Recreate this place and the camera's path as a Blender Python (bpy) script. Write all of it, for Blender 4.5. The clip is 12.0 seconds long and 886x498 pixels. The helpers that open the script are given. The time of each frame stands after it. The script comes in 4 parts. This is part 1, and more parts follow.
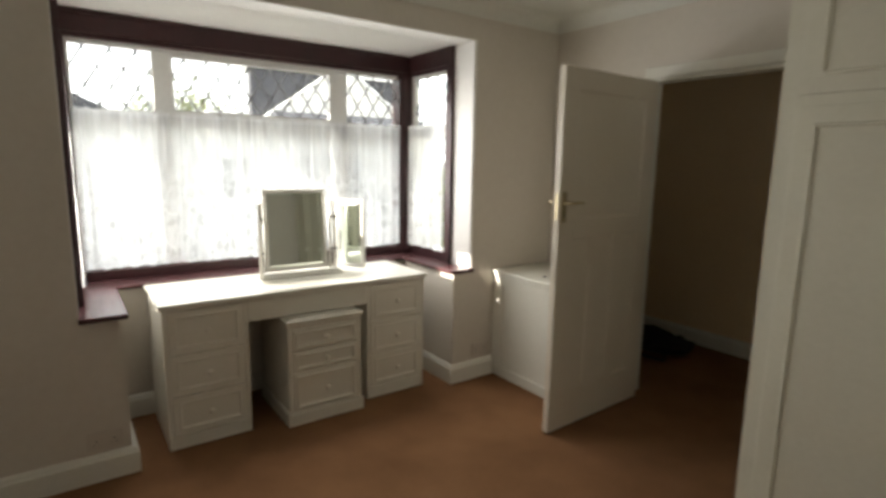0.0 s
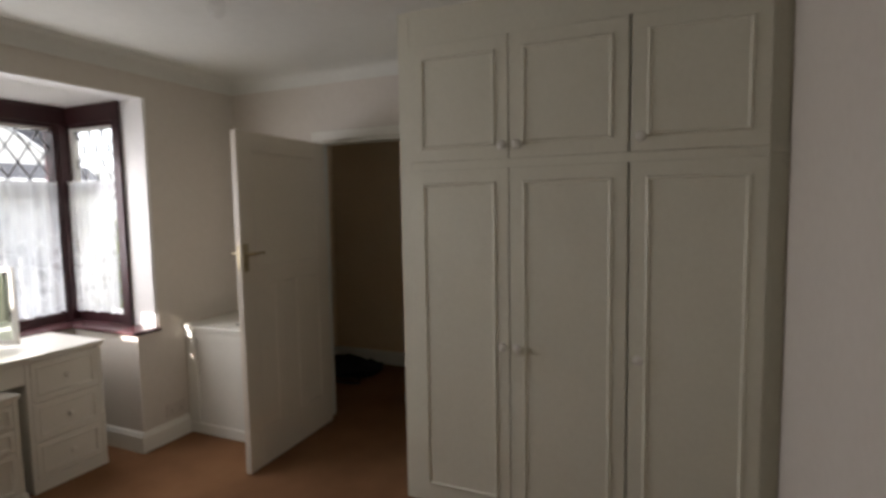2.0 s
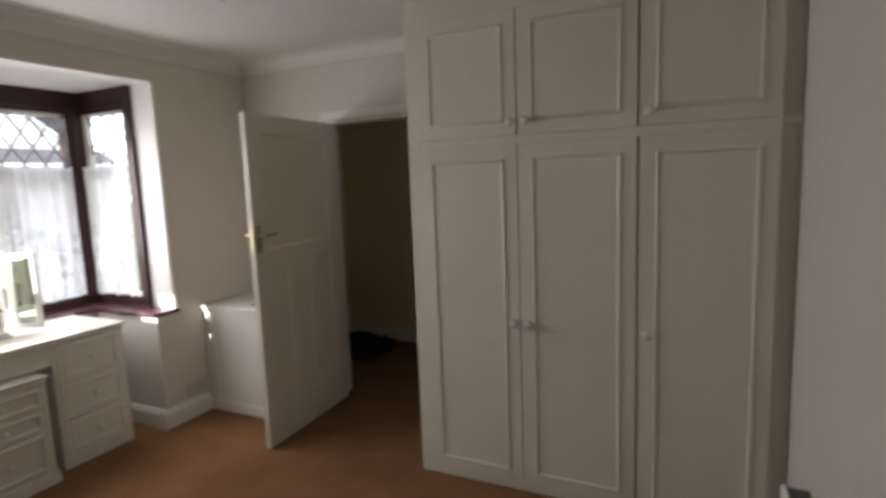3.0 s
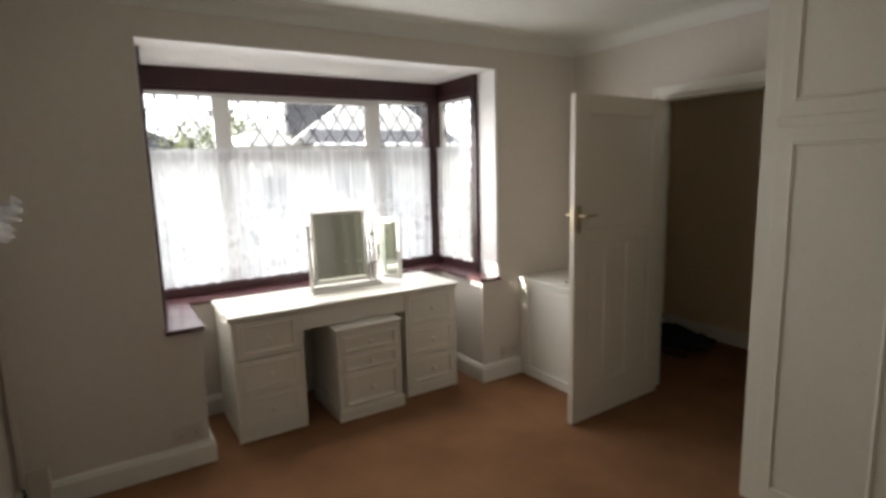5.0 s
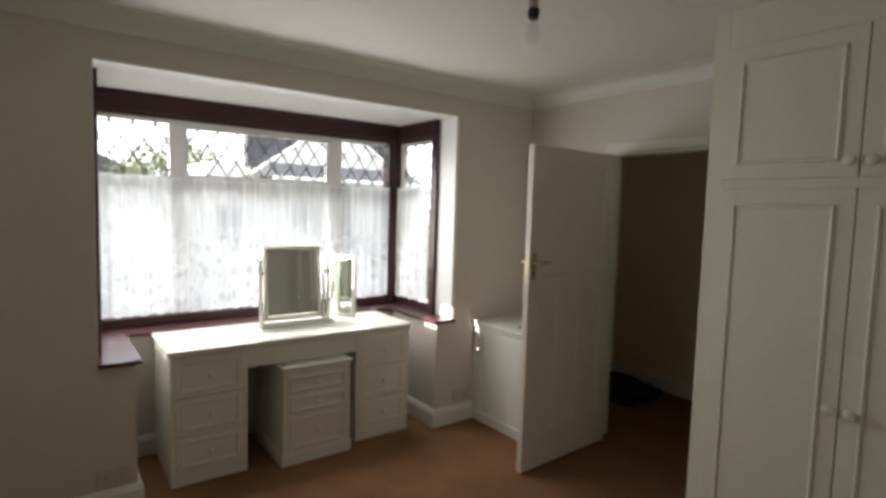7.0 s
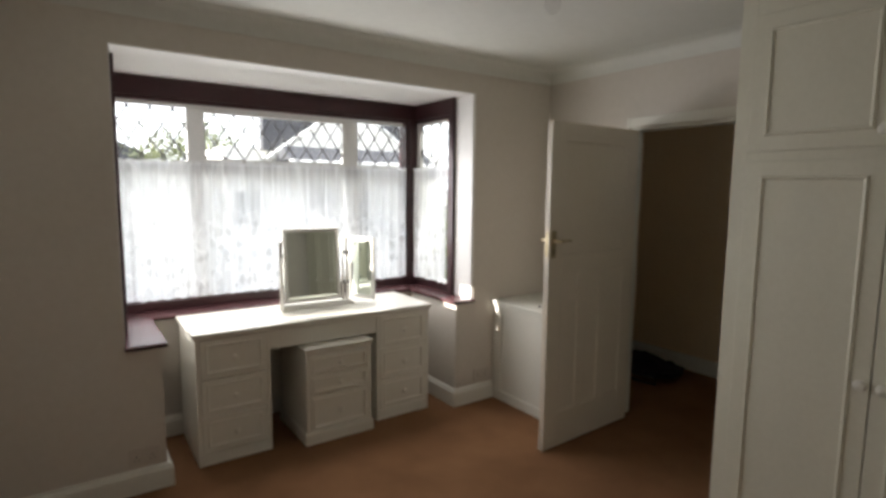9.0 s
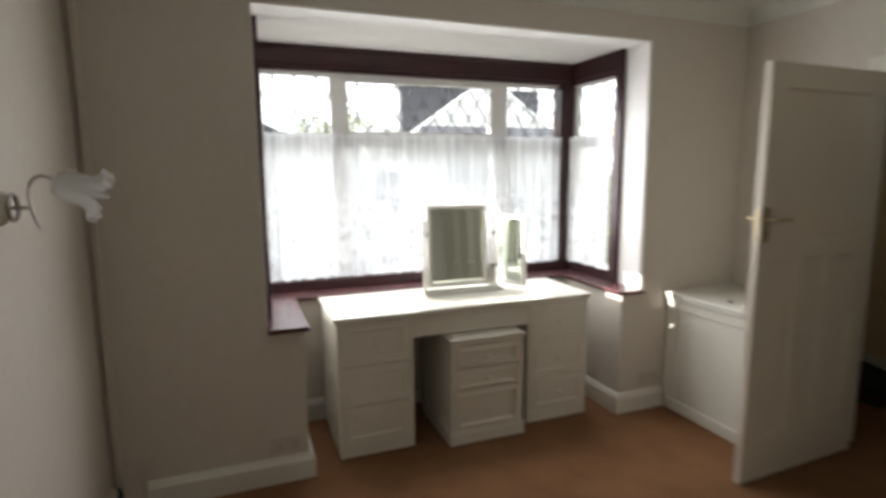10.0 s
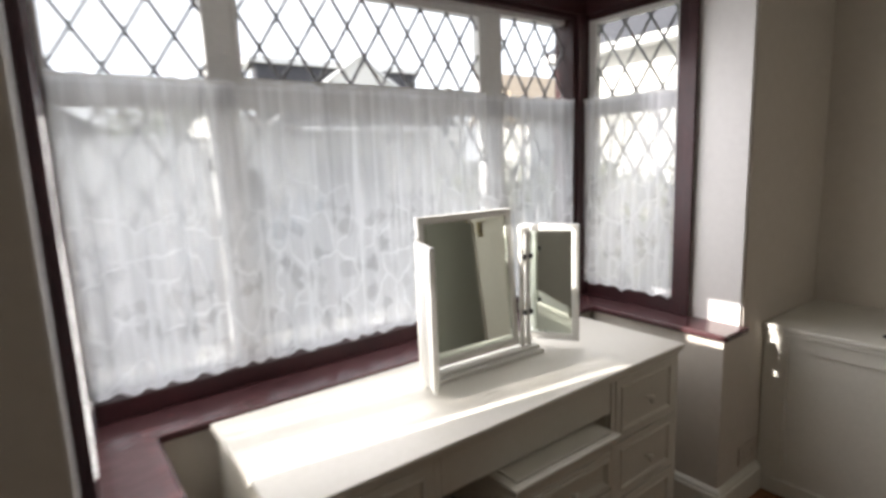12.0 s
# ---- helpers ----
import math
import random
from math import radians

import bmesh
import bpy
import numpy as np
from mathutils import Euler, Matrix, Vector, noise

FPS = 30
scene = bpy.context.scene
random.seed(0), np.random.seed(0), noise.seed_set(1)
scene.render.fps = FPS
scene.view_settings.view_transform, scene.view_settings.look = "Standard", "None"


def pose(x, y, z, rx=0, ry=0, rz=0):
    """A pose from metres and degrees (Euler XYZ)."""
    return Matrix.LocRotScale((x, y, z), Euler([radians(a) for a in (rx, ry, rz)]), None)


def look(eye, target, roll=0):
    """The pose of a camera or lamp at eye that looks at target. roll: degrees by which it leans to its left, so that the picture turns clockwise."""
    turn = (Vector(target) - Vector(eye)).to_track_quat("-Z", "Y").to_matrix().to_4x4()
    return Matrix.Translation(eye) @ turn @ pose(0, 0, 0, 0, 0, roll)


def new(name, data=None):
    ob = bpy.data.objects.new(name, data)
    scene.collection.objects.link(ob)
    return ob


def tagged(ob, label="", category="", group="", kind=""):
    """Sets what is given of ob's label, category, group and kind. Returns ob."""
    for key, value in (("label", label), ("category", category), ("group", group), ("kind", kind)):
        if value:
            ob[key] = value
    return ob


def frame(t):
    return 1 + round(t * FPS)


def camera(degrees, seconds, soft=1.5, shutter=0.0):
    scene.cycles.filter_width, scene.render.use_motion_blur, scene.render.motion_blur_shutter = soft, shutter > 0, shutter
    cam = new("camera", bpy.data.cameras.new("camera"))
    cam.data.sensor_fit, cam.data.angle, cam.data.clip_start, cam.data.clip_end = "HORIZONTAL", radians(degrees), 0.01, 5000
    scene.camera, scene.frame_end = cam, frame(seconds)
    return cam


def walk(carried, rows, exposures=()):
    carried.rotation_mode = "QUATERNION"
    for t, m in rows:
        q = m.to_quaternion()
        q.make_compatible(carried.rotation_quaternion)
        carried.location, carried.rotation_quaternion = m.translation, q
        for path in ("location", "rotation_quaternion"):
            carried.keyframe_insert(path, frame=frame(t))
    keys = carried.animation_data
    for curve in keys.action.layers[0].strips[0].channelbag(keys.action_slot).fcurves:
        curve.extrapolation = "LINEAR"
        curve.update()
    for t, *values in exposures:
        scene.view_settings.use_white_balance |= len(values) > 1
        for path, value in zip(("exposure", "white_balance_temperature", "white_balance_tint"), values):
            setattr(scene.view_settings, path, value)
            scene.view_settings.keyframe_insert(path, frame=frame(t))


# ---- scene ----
cam = camera(79.1, 12.0, soft=3.3, shutter=0.5)
PATH = [
    (0, (-0.029, -0.011, 1.501), (1.117, 1.596, 1.177), 1.0),
    (0.5, (-0.169, -0.206, 1.513), (1.113, 1.308, 1.258), 0.4),
    (1, (-0.224, -0.266, 1.555), (1.043, 1.267, 1.351), -1.5),
    (1.5, (-0.209, -0.322, 1.569), (1.441, 0.801, 1.451), -1.0),
    (2, (-0.196, -0.351, 1.557), (1.623, 0.464, 1.39), -1.0),
    (2.5, (-0.193, -0.358, 1.569), (1.651, 0.384, 1.355), -1.6),
    (3, (-0.204, -0.372, 1.571), (1.585, 0.485, 1.316), -2.2),
    (3.5, (-0.237, -0.342, 1.555), (1.383, 0.792, 1.257), -1.9),
    (3.7, (-0.234, -0.33, 1.562), (1.294, 0.921, 1.246), -2.0),
    (5.3, (-0.197, -0.304, 1.611), (0.797, 1.409, 1.332), -0.6),
    (5.5, (-0.194, -0.325, 1.617), (0.781, 1.402, 1.36), 0.1),
    (6, (-0.204, -0.322, 1.608), (0.813, 1.391, 1.421), 1.9),
    (6.5, (-0.195, -0.312, 1.605), (0.93, 1.335, 1.459), 2.5),
    (7, (-0.204, -0.303, 1.604), (0.986, 1.297, 1.45), 1.7),
    (9, (-0.205, -0.279, 1.594), (0.933, 1.35, 1.369), 0.6),
    (9.5, (-0.145, -0.188, 1.545), (0.846, 1.527, 1.269), 0.3),
    (10, (-0.112, 0.18, 1.53), (0.595, 2.028, 1.237), -0.4),
    (10.5, (-0.112, 0.613, 1.535), (0.408, 2.526, 1.271), -0.3),
    (11, (-0.095, 1.04, 1.539), (0.56, 2.913, 1.284), 0.5),
    (11.5, (-0.101, 1.425, 1.567), (0.806, 3.171, 1.21), 0.2),
    (12, (0.006, 1.831, 1.488), (1.182, 3.416, 1.165), -2.2),
]
EXPOSURES = [  # seconds, stops, kelvin, tint
    (0, 2.42, 6900, 8), (1, 2.38, 6750, 10), (1.5, 2.28, 6600, 12), (2, 2.3, 6500, 15), (3, 2.44, 6450, 15), (3.5, 2.48, 6500, 13),
    (5.5, 2.38, 6600, 12), (7, 2.28, 6550, 11), (9, 2.32, 6550, 11), (9.5, 2.34, 6550, 11), (10, 2.45, 6500, 10), (10.5, 2.2, 6450, 11),
    (11, 1.9, 6400, 11), (11.5, 1.8, 6550, 15), (12, 1.62, 6550, 14)]
walk(cam, [(t, look(eye, target, roll)) for t, eye, target, roll in PATH], EXPOSURES)

# ---- world, sun ----
SUN_TRAVEL = Vector((1.0, -0.141, -0.547)).normalized()
world = bpy.data.worlds.new("sky")
scene.world = world
world.use_nodes = True
wn = world.node_tree
sky = wn.nodes.new("ShaderNodeTexSky")
sky.sky_type, sky.sun_disc = "NISHITA", False
sky.sun_elevation = math.asin(-SUN_TRAVEL.z)
sky.sun_rotation = math.atan2(-SUN_TRAVEL.x, -SUN_TRAVEL.y)
sky.dust_density = 3.0
haze = wn.nodes.new("ShaderNodeMixRGB")  # bright thin haze over the blue
haze.inputs[0].default_value, haze.inputs[2].default_value = 0.75, (8.4, 8.5, 8.9, 1)
wn.links.new(sky.outputs[0], haze.inputs[1])
wn.links.new(haze.outputs[0], wn.nodes["Background"].inputs[0])
wn.nodes["Background"].inputs[1].default_value = 0.095
sun_data = bpy.data.lights.new("sun", "SUN")
sun_data.energy, sun_data.angle, sun_data.color = 3.4, radians(0.5), (1.0, 0.95, 0.88)
sun = new("sun", sun_data)
sun.matrix_world = Matrix.Translation((-8, 5, 9)) @ SUN_TRAVEL.to_track_quat("-Z", "Y").to_matrix().to_4x4()

# added area lamp room-side of the bay's nets, standing in for sky light
bay_fill_data = bpy.data.lights.new("bay_fill_lamp", "AREA")
bay_fill_data.shape, bay_fill_data.size, bay_fill_data.size_y, bay_fill_data.energy, bay_fill_data.color = "RECTANGLE", 2.0, 0.86, 5.3, (0.98, 0.965, 0.985)
new("bay_fill_lamp", bay_fill_data).matrix_world = look((1.1, 3.345, 1.50), (1.1, 2.345, 1.04))


# ---- materials ----
def material(name, color, rough=0.5, metal=0.0, spec=0.5):
    m = bpy.data.materials.new(name)
    m.use_nodes = True
    b = m.node_tree.nodes["Principled BSDF"]
    b.inputs["Base Color"].default_value = (*color, 1)
    b.inputs["Roughness"].default_value = rough
    b.inputs["Metallic"].default_value = metal
    b.inputs["Specular IOR Level"].default_value = spec
    return m


def vary(m, c1, c2, scale, fine, bump=0.0, stretch=(1, 1, 1), bump_scale=None, rough=None):
    """Colour wandering between two tones at two scales, with fine relief."""
    t = m.node_tree
    n, l = t.nodes, t.links
    b = n["Principled BSDF"]
    co = n.new("ShaderNodeTexCoord")
    mp = n.new("ShaderNodeMapping")
    mp.inputs["Scale"].default_value = stretch
    l.new(co.outputs["Object"], mp.inputs[0])
    a = n.new("ShaderNodeTexNoise")
    a.inputs["Scale"].default_value, a.inputs["Detail"].default_value = scale, 4
    f = n.new("ShaderNodeTexNoise")
    f.inputs["Scale"].default_value, f.inputs["Detail"].default_value = fine, 3
    l.new(mp.outputs[0], a.inputs["Vector"])
    l.new(mp.outputs[0], f.inputs["Vector"])
    mix = n.new("ShaderNodeMath")
    mix.operation = "MULTIPLY_ADD"
    mix.inputs[1].default_value = 0.5
    half = n.new("ShaderNodeMath")
    half.operation = "MULTIPLY"
    half.inputs[1].default_value = 0.5
    l.new(f.outputs["Fac"], half.inputs[0])
    l.new(a.outputs["Fac"], mix.inputs[0])
    l.new(half.outputs[0], mix.inputs[2])
    ramp = n.new("ShaderNodeValToRGB")
    ramp.color_ramp.elements[0].position, ramp.color_ramp.elements[1].position = 0.3, 0.7
    ramp.color_ramp.elements[0].color, ramp.color_ramp.elements[1].color = (*c1, 1), (*c2, 1)
    l.new(mix.outputs[0], ramp.inputs[0])
    l.new(ramp.outputs[0], b.inputs["Base Color"])
    if rough:
        rr = n.new("ShaderNodeMapRange")
        rr.inputs["To Min"].default_value, rr.inputs["To Max"].default_value = rough
        l.new(a.outputs["Fac"], rr.inputs[0])
        l.new(rr.outputs[0], b.inputs["Roughness"])
    if bump:
        bp = n.new("ShaderNodeBump")
        bp.inputs["Strength"].default_value, bp.inputs["Distance"].default_value = bump, 0.004
        src = f
        if bump_scale:
            src = n.new("ShaderNodeTexNoise")
            src.inputs["Scale"].default_value, src.inputs["Detail"].default_value = bump_scale, 3
            l.new(mp.outputs[0], src.inputs["Vector"])
        l.new(src.outputs["Fac"], bp.inputs["Height"])
        l.new(bp.outputs[0], b.inputs["Normal"])
    return m


WALL = vary(material("wall_paint", (0.6, 0.55, 0.48), 0.75), (0.595, 0.552, 0.486), (0.645, 0.602, 0.536), 1.3, 30, 0.12, bump_scale=160)
HALL = vary(material("hall_paint", (0.66, 0.57, 0.44), 0.75), (0.75, 0.585, 0.375), (0.81, 0.645, 0.425), 1.3, 30, 0.12, bump_scale=160)
CEIL = vary(material("ceiling_paint", (0.75, 0.74, 0.7), 0.8), (0.66, 0.665, 0.61), (0.72, 0.725, 0.67), 1.0, 25, 0.1, bump_scale=120)
REVEAL = vary(material("white_emulsion", (0.8, 0.78, 0.75), 0.7), (0.73, 0.72, 0.70), (0.79, 0.78, 0.76), 2, 40, 0.08)
GLOSS = vary(material("white_gloss_paint", (0.76, 0.75, 0.68), 0.35), (0.70, 0.69, 0.62), (0.76, 0.75, 0.68), 3, 60, 0.04, rough=(0.3, 0.45))
DOORPAINT = vary(material("door_gloss_paint", (0.72, 0.67, 0.58), 0.35), (0.71, 0.65, 0.55), (0.77, 0.71, 0.605), 2, 50, 0.05, rough=(0.3, 0.45))
CABINET = vary(material("cream_cabinet_paint", (0.7, 0.7, 0.6), 0.4), (0.65, 0.637, 0.525), (0.71, 0.697, 0.585), 2.5, 50, 0.04, rough=(0.32, 0.5))
WHITE = vary(material("white_lacquer", (0.8, 0.79, 0.73), 0.3), (0.76, 0.75, 0.69), (0.81, 0.80, 0.75), 3, 60, 0.03, rough=(0.25, 0.4))
DESK = vary(material("ivory_lacquer", (0.76, 0.73, 0.62), 0.32), (0.72, 0.70, 0.615), (0.78, 0.76, 0.685), 3, 60, 0.03, rough=(0.28, 0.42))
CARPET = vary(material("tan_carpet", (0.3, 0.14, 0.07), 0.95, spec=0.1), (0.175, 0.086, 0.041), (0.315, 0.166, 0.083), 2.6, 130, 0.9, bump_scale=420)
MAHOGANY = vary(material("mahogany_varnish", (0.06, 0.015, 0.015), 0.25), (0.022, 0.005, 0.0065), (0.046, 0.010, 0.012), 5, 40, 0.15, rough=(0.35, 0.55))
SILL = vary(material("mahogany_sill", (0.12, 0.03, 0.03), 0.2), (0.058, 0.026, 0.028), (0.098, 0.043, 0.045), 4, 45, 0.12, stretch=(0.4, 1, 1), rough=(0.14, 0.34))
UPVC = vary(material("white_frame_paint", (0.75, 0.75, 0.74), 0.4), (0.7, 0.7, 0.69), (0.78, 0.78, 0.77), 3, 50, 0.03)
LEAD = vary(material("lead_came", (0.34, 0.34, 0.35), 0.55, 0.2), (0.20, 0.20, 0.21), (0.32, 0.32, 0.33), 6, 60)
BRASS = vary(material("brass", (0.5, 0.42, 0.27), 0.3, 1.0), (0.46, 0.385, 0.24), (0.56, 0.48, 0.32), 30, 200, rough=(0.28, 0.5))
CHROME = material("chrome", (0.7, 0.7, 0.68), 0.15, 1.0)
STEEL = material("brushed_steel", (0.55, 0.53, 0.5), 0.35, 1.0)
BLACK = material("black_plastic", (0.015, 0.015, 0.015), 0.5)
FABRIC = vary(material("black_fabric", (0.012, 0.012, 0.014), 0.9), (0.008, 0.008, 0.01), (0.022, 0.022, 0.025), 8, 120, 0.5)
MIRROR = material("mirror_silver", (0.80, 0.87, 0.80), 0.015, 1.0)
PLASTIC = material("white_plastic", (0.72, 0.7, 0.64), 0.4)


def glass_material(name, tint=(1, 1, 1), gloss=0.03):
    m = bpy.data.materials.new(name)
    m.use_nodes = True
    t = m.node_tree
    t.nodes.remove(t.nodes["Principled BSDF"])
    tr = t.nodes.new("ShaderNodeBsdfTransparent")
    tr.inputs[0].default_value = (*tint, 1)
    gl = t.nodes.new("ShaderNodeBsdfGlossy")
    gl.inputs["Roughness"].default_value = 0.02
    lw = t.nodes.new("ShaderNodeLayerWeight")
    pw = t.nodes.new("ShaderNodeMath")
    pw.operation = "POWER"
    pw.inputs[1].default_value = 5.0
    fr = t.nodes.new("ShaderNodeMath")
    fr.operation = "MULTIPLY_ADD"
    fr.inputs[1].default_value, fr.inputs[2].default_value = 0.6, gloss
    t.links.new(lw.outputs["Facing"], pw.inputs[0])
    t.links.new(pw.outputs[0], fr.inputs[0])
    mx = t.nodes.new("ShaderNodeMixShader")
    t.links.new(fr.outputs[0], mx.inputs[0])
    t.links.new(tr.outputs[0], mx.inputs[1])
    t.links.new(gl.outputs[0], mx.inputs[2])
    t.links.new(mx.outputs[0], t.nodes["Material Output"].inputs[0])
    return m


GLASS = glass_material("window_glass", (0.96, 0.98, 0.97))


def net_material():
    """White lace net: sheer ground, open diamond cells in its lower part, branching threads, dense hem and heading."""
    m = bpy.data.materials.new("lace_net")
    m.use_nodes = True
    t = m.node_tree
    n, l = t.nodes, t.links
    n.remove(n["Principled BSDF"])

    def num(op, a, b=None, c=None):
        k = n.new("ShaderNodeMath")
        k.operation = op
        for i, v in enumerate((a, b, c)):
            if v is None:
                continue
            if isinstance(v, (int, float)):
                k.inputs[i].default_value = v
            else:
                l.new(v, k.inputs[i])
        return k.outputs[0]

    def step(v, lo, hi, out0=0.0, out1=1.0):
        k = n.new("ShaderNodeMapRange")
        k.interpolation_type = "SMOOTHSTEP"
        for name, x in (("From Min", lo), ("From Max", hi), ("To Min", out0), ("To Max", out1)):
            k.inputs[name].default_value = x
        l.new(v, k.inputs[0])
        return k.outputs[0]

    co = n.new("ShaderNodeTexCoord")
    sp = n.new("ShaderNodeSeparateXYZ")
    l.new(co.outputs["Object"], sp.inputs[0])
    z = sp.outputs[2]
    u = num("ADD", sp.outputs[0], sp.outputs[1])

    def plane(su, sz):
        k = n.new("ShaderNodeCombineXYZ")
        l.new(num("MULTIPLY", u, su), k.inputs[0])
        l.new(num("MULTIPLY", z, sz), k.inputs[1])
        return k.outputs[0]

    def cloud(su, sz, detail=2):
        k = n.new("ShaderNodeTexNoise")
        k.inputs["Scale"].default_value, k.inputs["Detail"].default_value = 1.0, detail
        l.new(plane(su, sz), k.inputs["Vector"])
        return k.outputs["Fac"]

    cell = n.new("ShaderNodeTexVoronoi")
    cell.voronoi_dimensions, cell.distance = "2D", "MANHATTAN"
    cell.inputs["Scale"].default_value, cell.inputs["Randomness"].default_value = 1.0, 0.55
    wob = n.new("ShaderNodeTexNoise")
    wob.inputs["Scale"].default_value, wob.inputs["Detail"].default_value = 2.2, 3
    l.new(plane(9.0, 6.0), wob.inputs["Vector"])

    def warped(su, sz, k):
        v = n.new("ShaderNodeVectorMath")
        v.operation = "MULTIPLY_ADD"
        v.inputs[1].default_value = (k, k, 0)
        l.new(wob.outputs["Color"], v.inputs[0])
        l.new(plane(su, sz), v.inputs[2])
        return v.outputs[0]

    l.new(warped(21.0, 11.5, 1.1), cell.inputs["Vector"])
    tint = n.new("ShaderNodeSeparateColor")
    l.new(cell.outputs["Color"], tint.inputs[0])
    hole = num("MULTIPLY", step(cell.outputs["Distance"], 0.28, 0.62, 1.0, 0.0), step(tint.outputs[0], 0.25, 0.75))
    zone = step(num("ADD", z, num("MULTIPLY", cloud(5, 3), 0.16)), 1.36, 1.56, 1.0, 0.0)
    body = num("MULTIPLY_ADD", num("SUBTRACT", 1.0, hole), 0.24, 0.57)
    sheer = num("MULTIPLY_ADD", cloud(26, 0.9, 3), 0.42, 0.46)
    mixed = num("ADD", num("MULTIPLY", body, zone), num("MULTIPLY", sheer, num("SUBTRACT", 1.0, zone)))
    # gathers, thicker in narrow upright bands
    mixed = num("ADD", mixed, step(cloud(30, 0.8, 3), 0.50, 0.66, 0.0, 0.26))
    twig = n.new("ShaderNodeTexVoronoi")
    twig.voronoi_dimensions, twig.feature = "2D", "DISTANCE_TO_EDGE"
    twig.inputs["Scale"].default_value = 1.0
    l.new(warped(13.0, 6.5, 0.5), twig.inputs["Vector"])
    mixed = num("ADD", mixed, num("MULTIPLY", step(twig.outputs["Distance"], 0.0, 0.055, 0.24, 0.0), zone))
    mixed = num("ADD", mixed, num("ADD", step(z, 0.868, 0.876, 0.22, 0.0), step(z, 1.722, 1.734, 0.0, 0.12)))
    mixed = num("MINIMUM", mixed, 0.965)
    tr = n.new("ShaderNodeBsdfTransparent")
    df = n.new("ShaderNodeBsdfDiffuse")
    tl = n.new("ShaderNodeBsdfTranslucent")
    for k in (df, tl):
        k.inputs[0].default_value = (0.92, 0.93, 0.95, 1)
    m1 = n.new("ShaderNodeMixShader")
    m1.inputs[0].default_value = 0.72
    l.new(df.outputs[0], m1.inputs[1])
    l.new(tl.outputs[0], m1.inputs[2])
    m2 = n.new("ShaderNodeMixShader")
    l.new(mixed, m2.inputs[0])
    l.new(tr.outputs[0], m2.inputs[1])
    l.new(m1.outputs[0], m2.inputs[2])
    l.new(m2.outputs[0], n["Material Output"].inputs[0])
    return m


NET = net_material()


# ---- mesh helpers ----
def part(name, bm, mat, parent=None, label="", smooth=False):
    me = bpy.data.meshes.new(name)
    bm.to_mesh(me)
    bm.free()
    me.materials.append(mat)
    if smooth:
        me.shade_smooth()
        me.set_sharp_from_angle(angle=radians(40))
    ob = new(name, me)
    if parent:
        ob.parent = parent
    if label:
        ob["label"] = label
    return ob


def thing(name, x, y, z, label, category, group="", rz=0):
    ob = new(name)
    ob.matrix_basis = pose(x, y, z, 0, 0, rz)
    return tagged(ob, label, category, group)


def block(bm, x0, x1, y0, y1, z0, z1, bevel=0.0, seg=2):
    v = bmesh.ops.create_cube(bm, size=1, matrix=Matrix.Translation(((x0 + x1) / 2, (y0 + y1) / 2, (z0 + z1) / 2)) @ Matrix.Diagonal((x1 - x0, y1 - y0, z1 - z0, 1)))["verts"]
    if bevel:
        e = {e for a in v for e in a.link_edges}
        bmesh.ops.bevel(bm, geom=list(e), offset=bevel, segments=seg, affect="EDGES", profile=0.5)
    return bm


def blocks(rows, bevel=0.0):
    bm = bmesh.new()
    for r in rows:
        block(bm, *r, bevel=bevel)
    return bm


def lathe(profile, m=None, seg=24):
    """Turned shape: (radius, height) pairs round z, closed at both ends where the radius is small."""
    bm = bmesh.new()
    rings = []
    for r, h in profile:
        rings.append([bm.verts.new((max(r, 1e-5) * math.cos(2 * math.pi * i / seg), max(r, 1e-5) * math.sin(2 * math.pi * i / seg), h)) for i in range(seg)])
    for a, b in zip(rings, rings[1:]):
        for i in range(seg):
            bm.faces.new((a[i], a[(i + 1) % seg], b[(i + 1) % seg], b[i]))
    bm.faces.new(rings[0][::-1])
    bm.faces.new(rings[-1])
    if m:
        bm.transform(m)
    return bm


def tube(points, r, seg=10):
    """Round bar along points; r is one radius or one per point."""
    bm = bmesh.new()
    pts = [Vector(p) for p in points]
    rings = []
    up = Vector((0, 0, 1))
    for i, p in enumerate(pts):
        d = (pts[min(i + 1, len(pts) - 1)] - pts[max(i - 1, 0)]).normalized()
        ref = up if abs(d.z) < 0.95 else Vector((0, 1, 0))
        u = d.cross(ref).normalized()
        w = u.cross(d)
        rr = r if isinstance(r, (int, float)) else r[i]
        rings.append([bm.verts.new(p + rr * (math.cos(2 * math.pi * k / seg) * u + math.sin(2 * math.pi * k / seg) * w)) for k in range(seg)])
    for a, b in zip(rings, rings[1:]):
        for k in range(seg):
            bm.faces.new((a[k], a[(k + 1) % seg], b[(k + 1) % seg], b[k]))
    bm.faces.new(rings[0][::-1])
    bm.faces.new(rings[-1])
    bmesh.ops.recalc_face_normals(bm, faces=bm.faces)
    return bm


def panel(w, h, t, rings, m=None):
    """A front facing -y, w wide along x from 0 and h high from 0, t thick; rings of (inset, y) shape its face."""
    bm = bmesh.new()
    loops = [[bm.verts.new(c) for c in ((0, t, 0), (w, t, 0), (w, t, h), (0, t, h))]]
    for i, y in rings:
        loops.append([bm.verts.new(c) for c in ((i, y, i), (w - i, y, i), (w - i, y, h - i), (i, y, h - i))])
    bm.faces.new(loops[0][::-1])
    for a, b in zip(loops, loops[1:]):
        for k in range(4):
            bm.faces.new((a[k], a[(k + 1) % 4], b[(k + 1) % 4], b[k]))
    bm.faces.new(loops[-1])
    bmesh.ops.recalc_face_normals(bm, faces=bm.faces)
    if m:
        bm.transform(m)
    return bm


